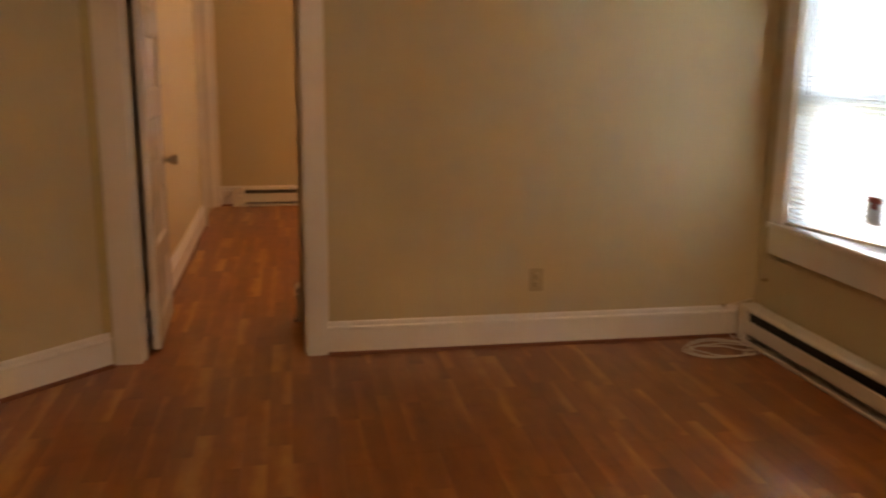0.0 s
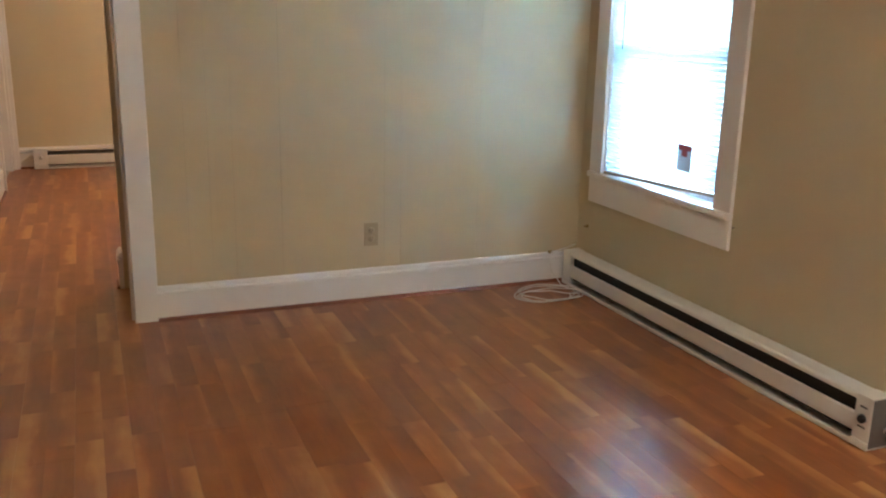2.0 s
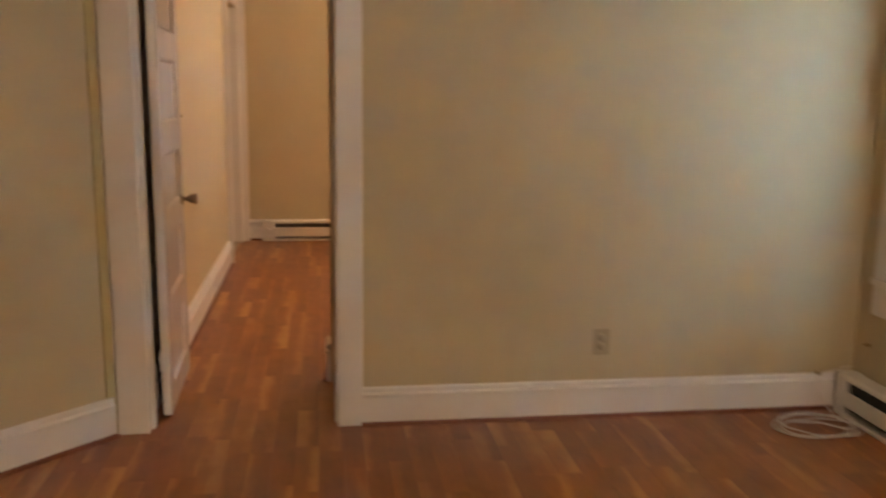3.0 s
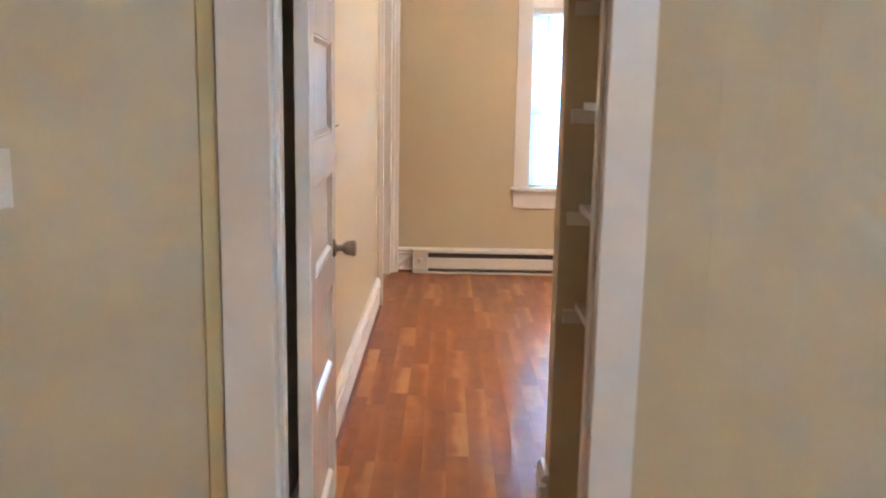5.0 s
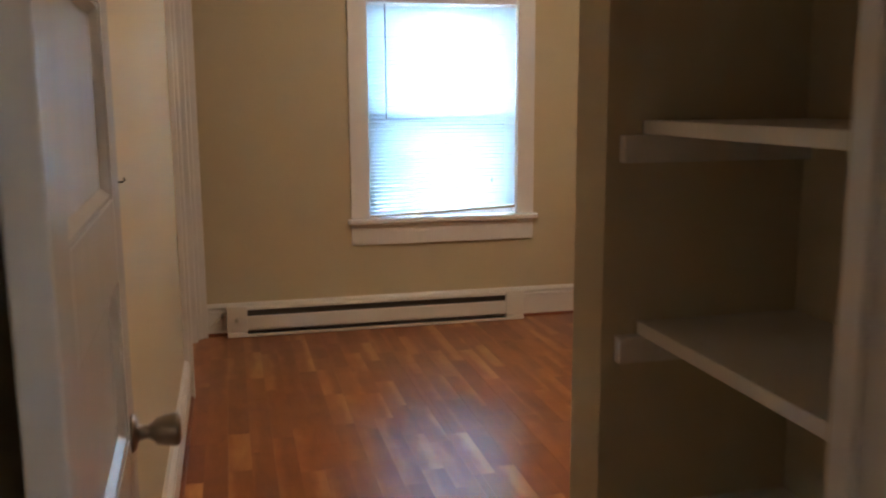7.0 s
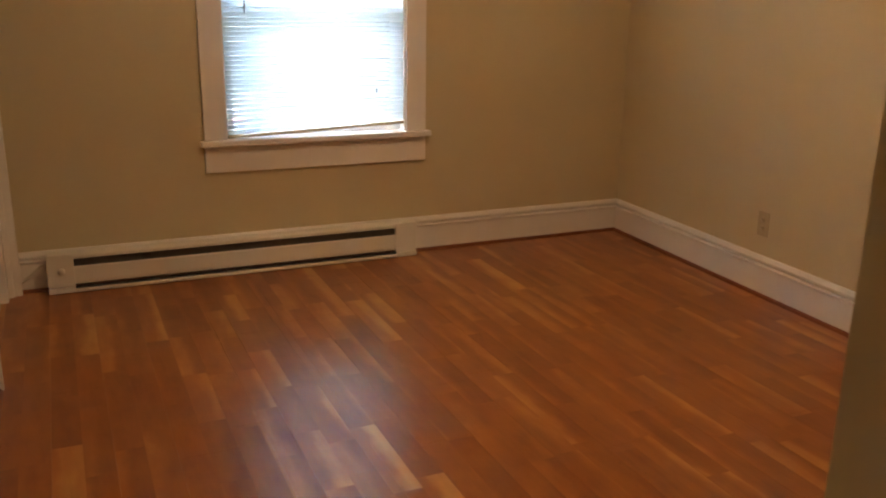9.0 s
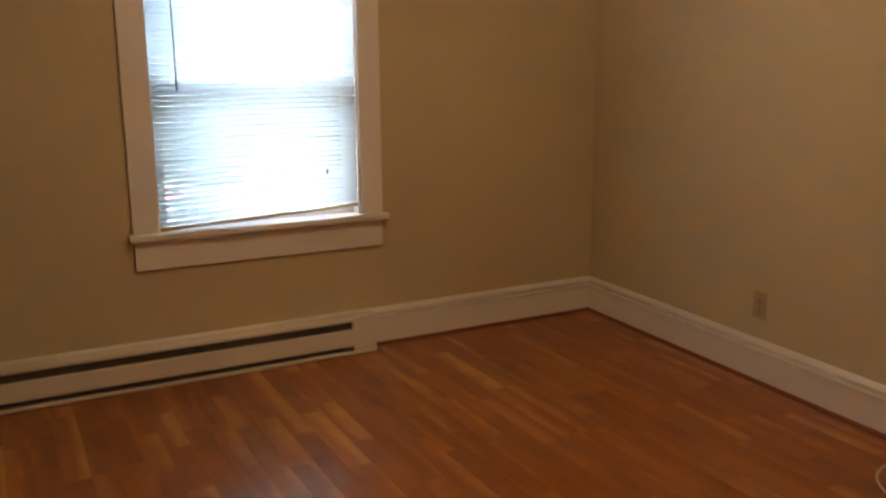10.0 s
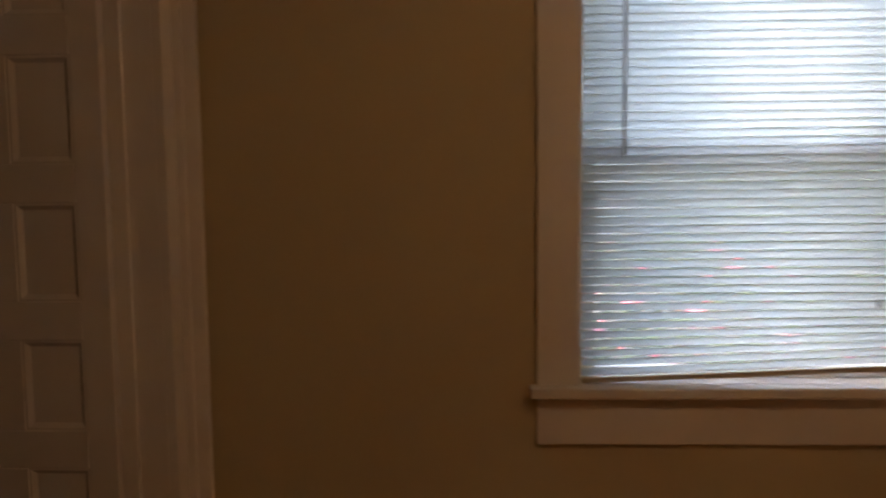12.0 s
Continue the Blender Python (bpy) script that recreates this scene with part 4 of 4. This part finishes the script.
def plank_mesh(w, l):
    key = (round(w, 3), round(l, 3))
    if key not in planks:
        g, t = 0.0001, 0.0004
        bm = bmesh.new()
        lo = [bm.verts.new((x, y, -0.008)) for x, y in ((g, g), (w - g, g), (w - g, l - g), (g, l - g))]
        md = [bm.verts.new((v.co.x, v.co.y, -t)) for v in lo]
        up = [bm.verts.new((x, y, 0)) for x, y in ((g + t, g + t), (w - g - t, g + t), (w - g - t, l - g - t), (g + t, l - g - t))]
        for a, b in ((lo, md), (md, up)):
            for i in range(4):
                bm.faces.new((a[i], a[(i + 1) % 4], b[(i + 1) % 4], b[i]))
        bm.faces.new(up)
        planks[key] = mesh_of("plank", bm, M_PLANK)
    return planks[key]


def spans(x0, x1):
    """The stretches of y that have floor between x0 and x1."""
    xm, out = (x0 + x1) / 2, []
    if WEST1 < xm < EAST1:
        out.append([SOUTH1, min(WALL1_Y + 0.05, x1 + 4.42) if xm < DIAG_O.x else WALL1_Y + 0.05])
    if WEST2 < xm < DOOR1[1] + 0.02:
        out.append([WALL1_Y + 0.05, PART_B])
    elif DOOR1[1] < xm < CLOSET_BACK:
        out.append([WALL1_BACK - 0.02, PART_A + 0.02])
    if WEST2 - 0.14 < xm < EAST2:
        out.append([PART_B if xm > WEST2 else DOOR2[0], NORTH2 if xm > WEST2 else DOOR2[1]])
    merged = []
    for s in out:
        if merged and abs(merged[-1][1] - s[0]) < 1e-6:
            merged[-1][1] = s[1]
        else:
            merged.append(s)
    return merged


rng = random.Random(11)
k0 = math.floor((WEST1 + 10) / PLANK_W)
x = -10 + k0 * PLANK_W
while x < EAST2:
    cuts = sorted({max(x, WEST1), min(x + PLANK_W, EAST2), *[c for c in (WEST2, DOOR1[1] + 0.02, CLOSET_BACK, EAST1) if x < c < x + PLANK_W]})
    start = rng.uniform(0, PLANK_L)
    for a, b in zip(cuts, cuts[1:]):
        if b - a < 0.004:
            continue
        for y0, y1 in spans(a, b):
            ys = [y0] + [v for v in (SOUTH1 - start + i * PLANK_L for i in range(12)) if y0 + 0.02 < v < y1 - 0.02] + [y1]
            for c, d in zip(ys, ys[1:]):
                part("plank", plank_mesh(b - a, d - c), None, fl, at=Matrix.Translation((a, c, 0)))
    x += PLANK_W
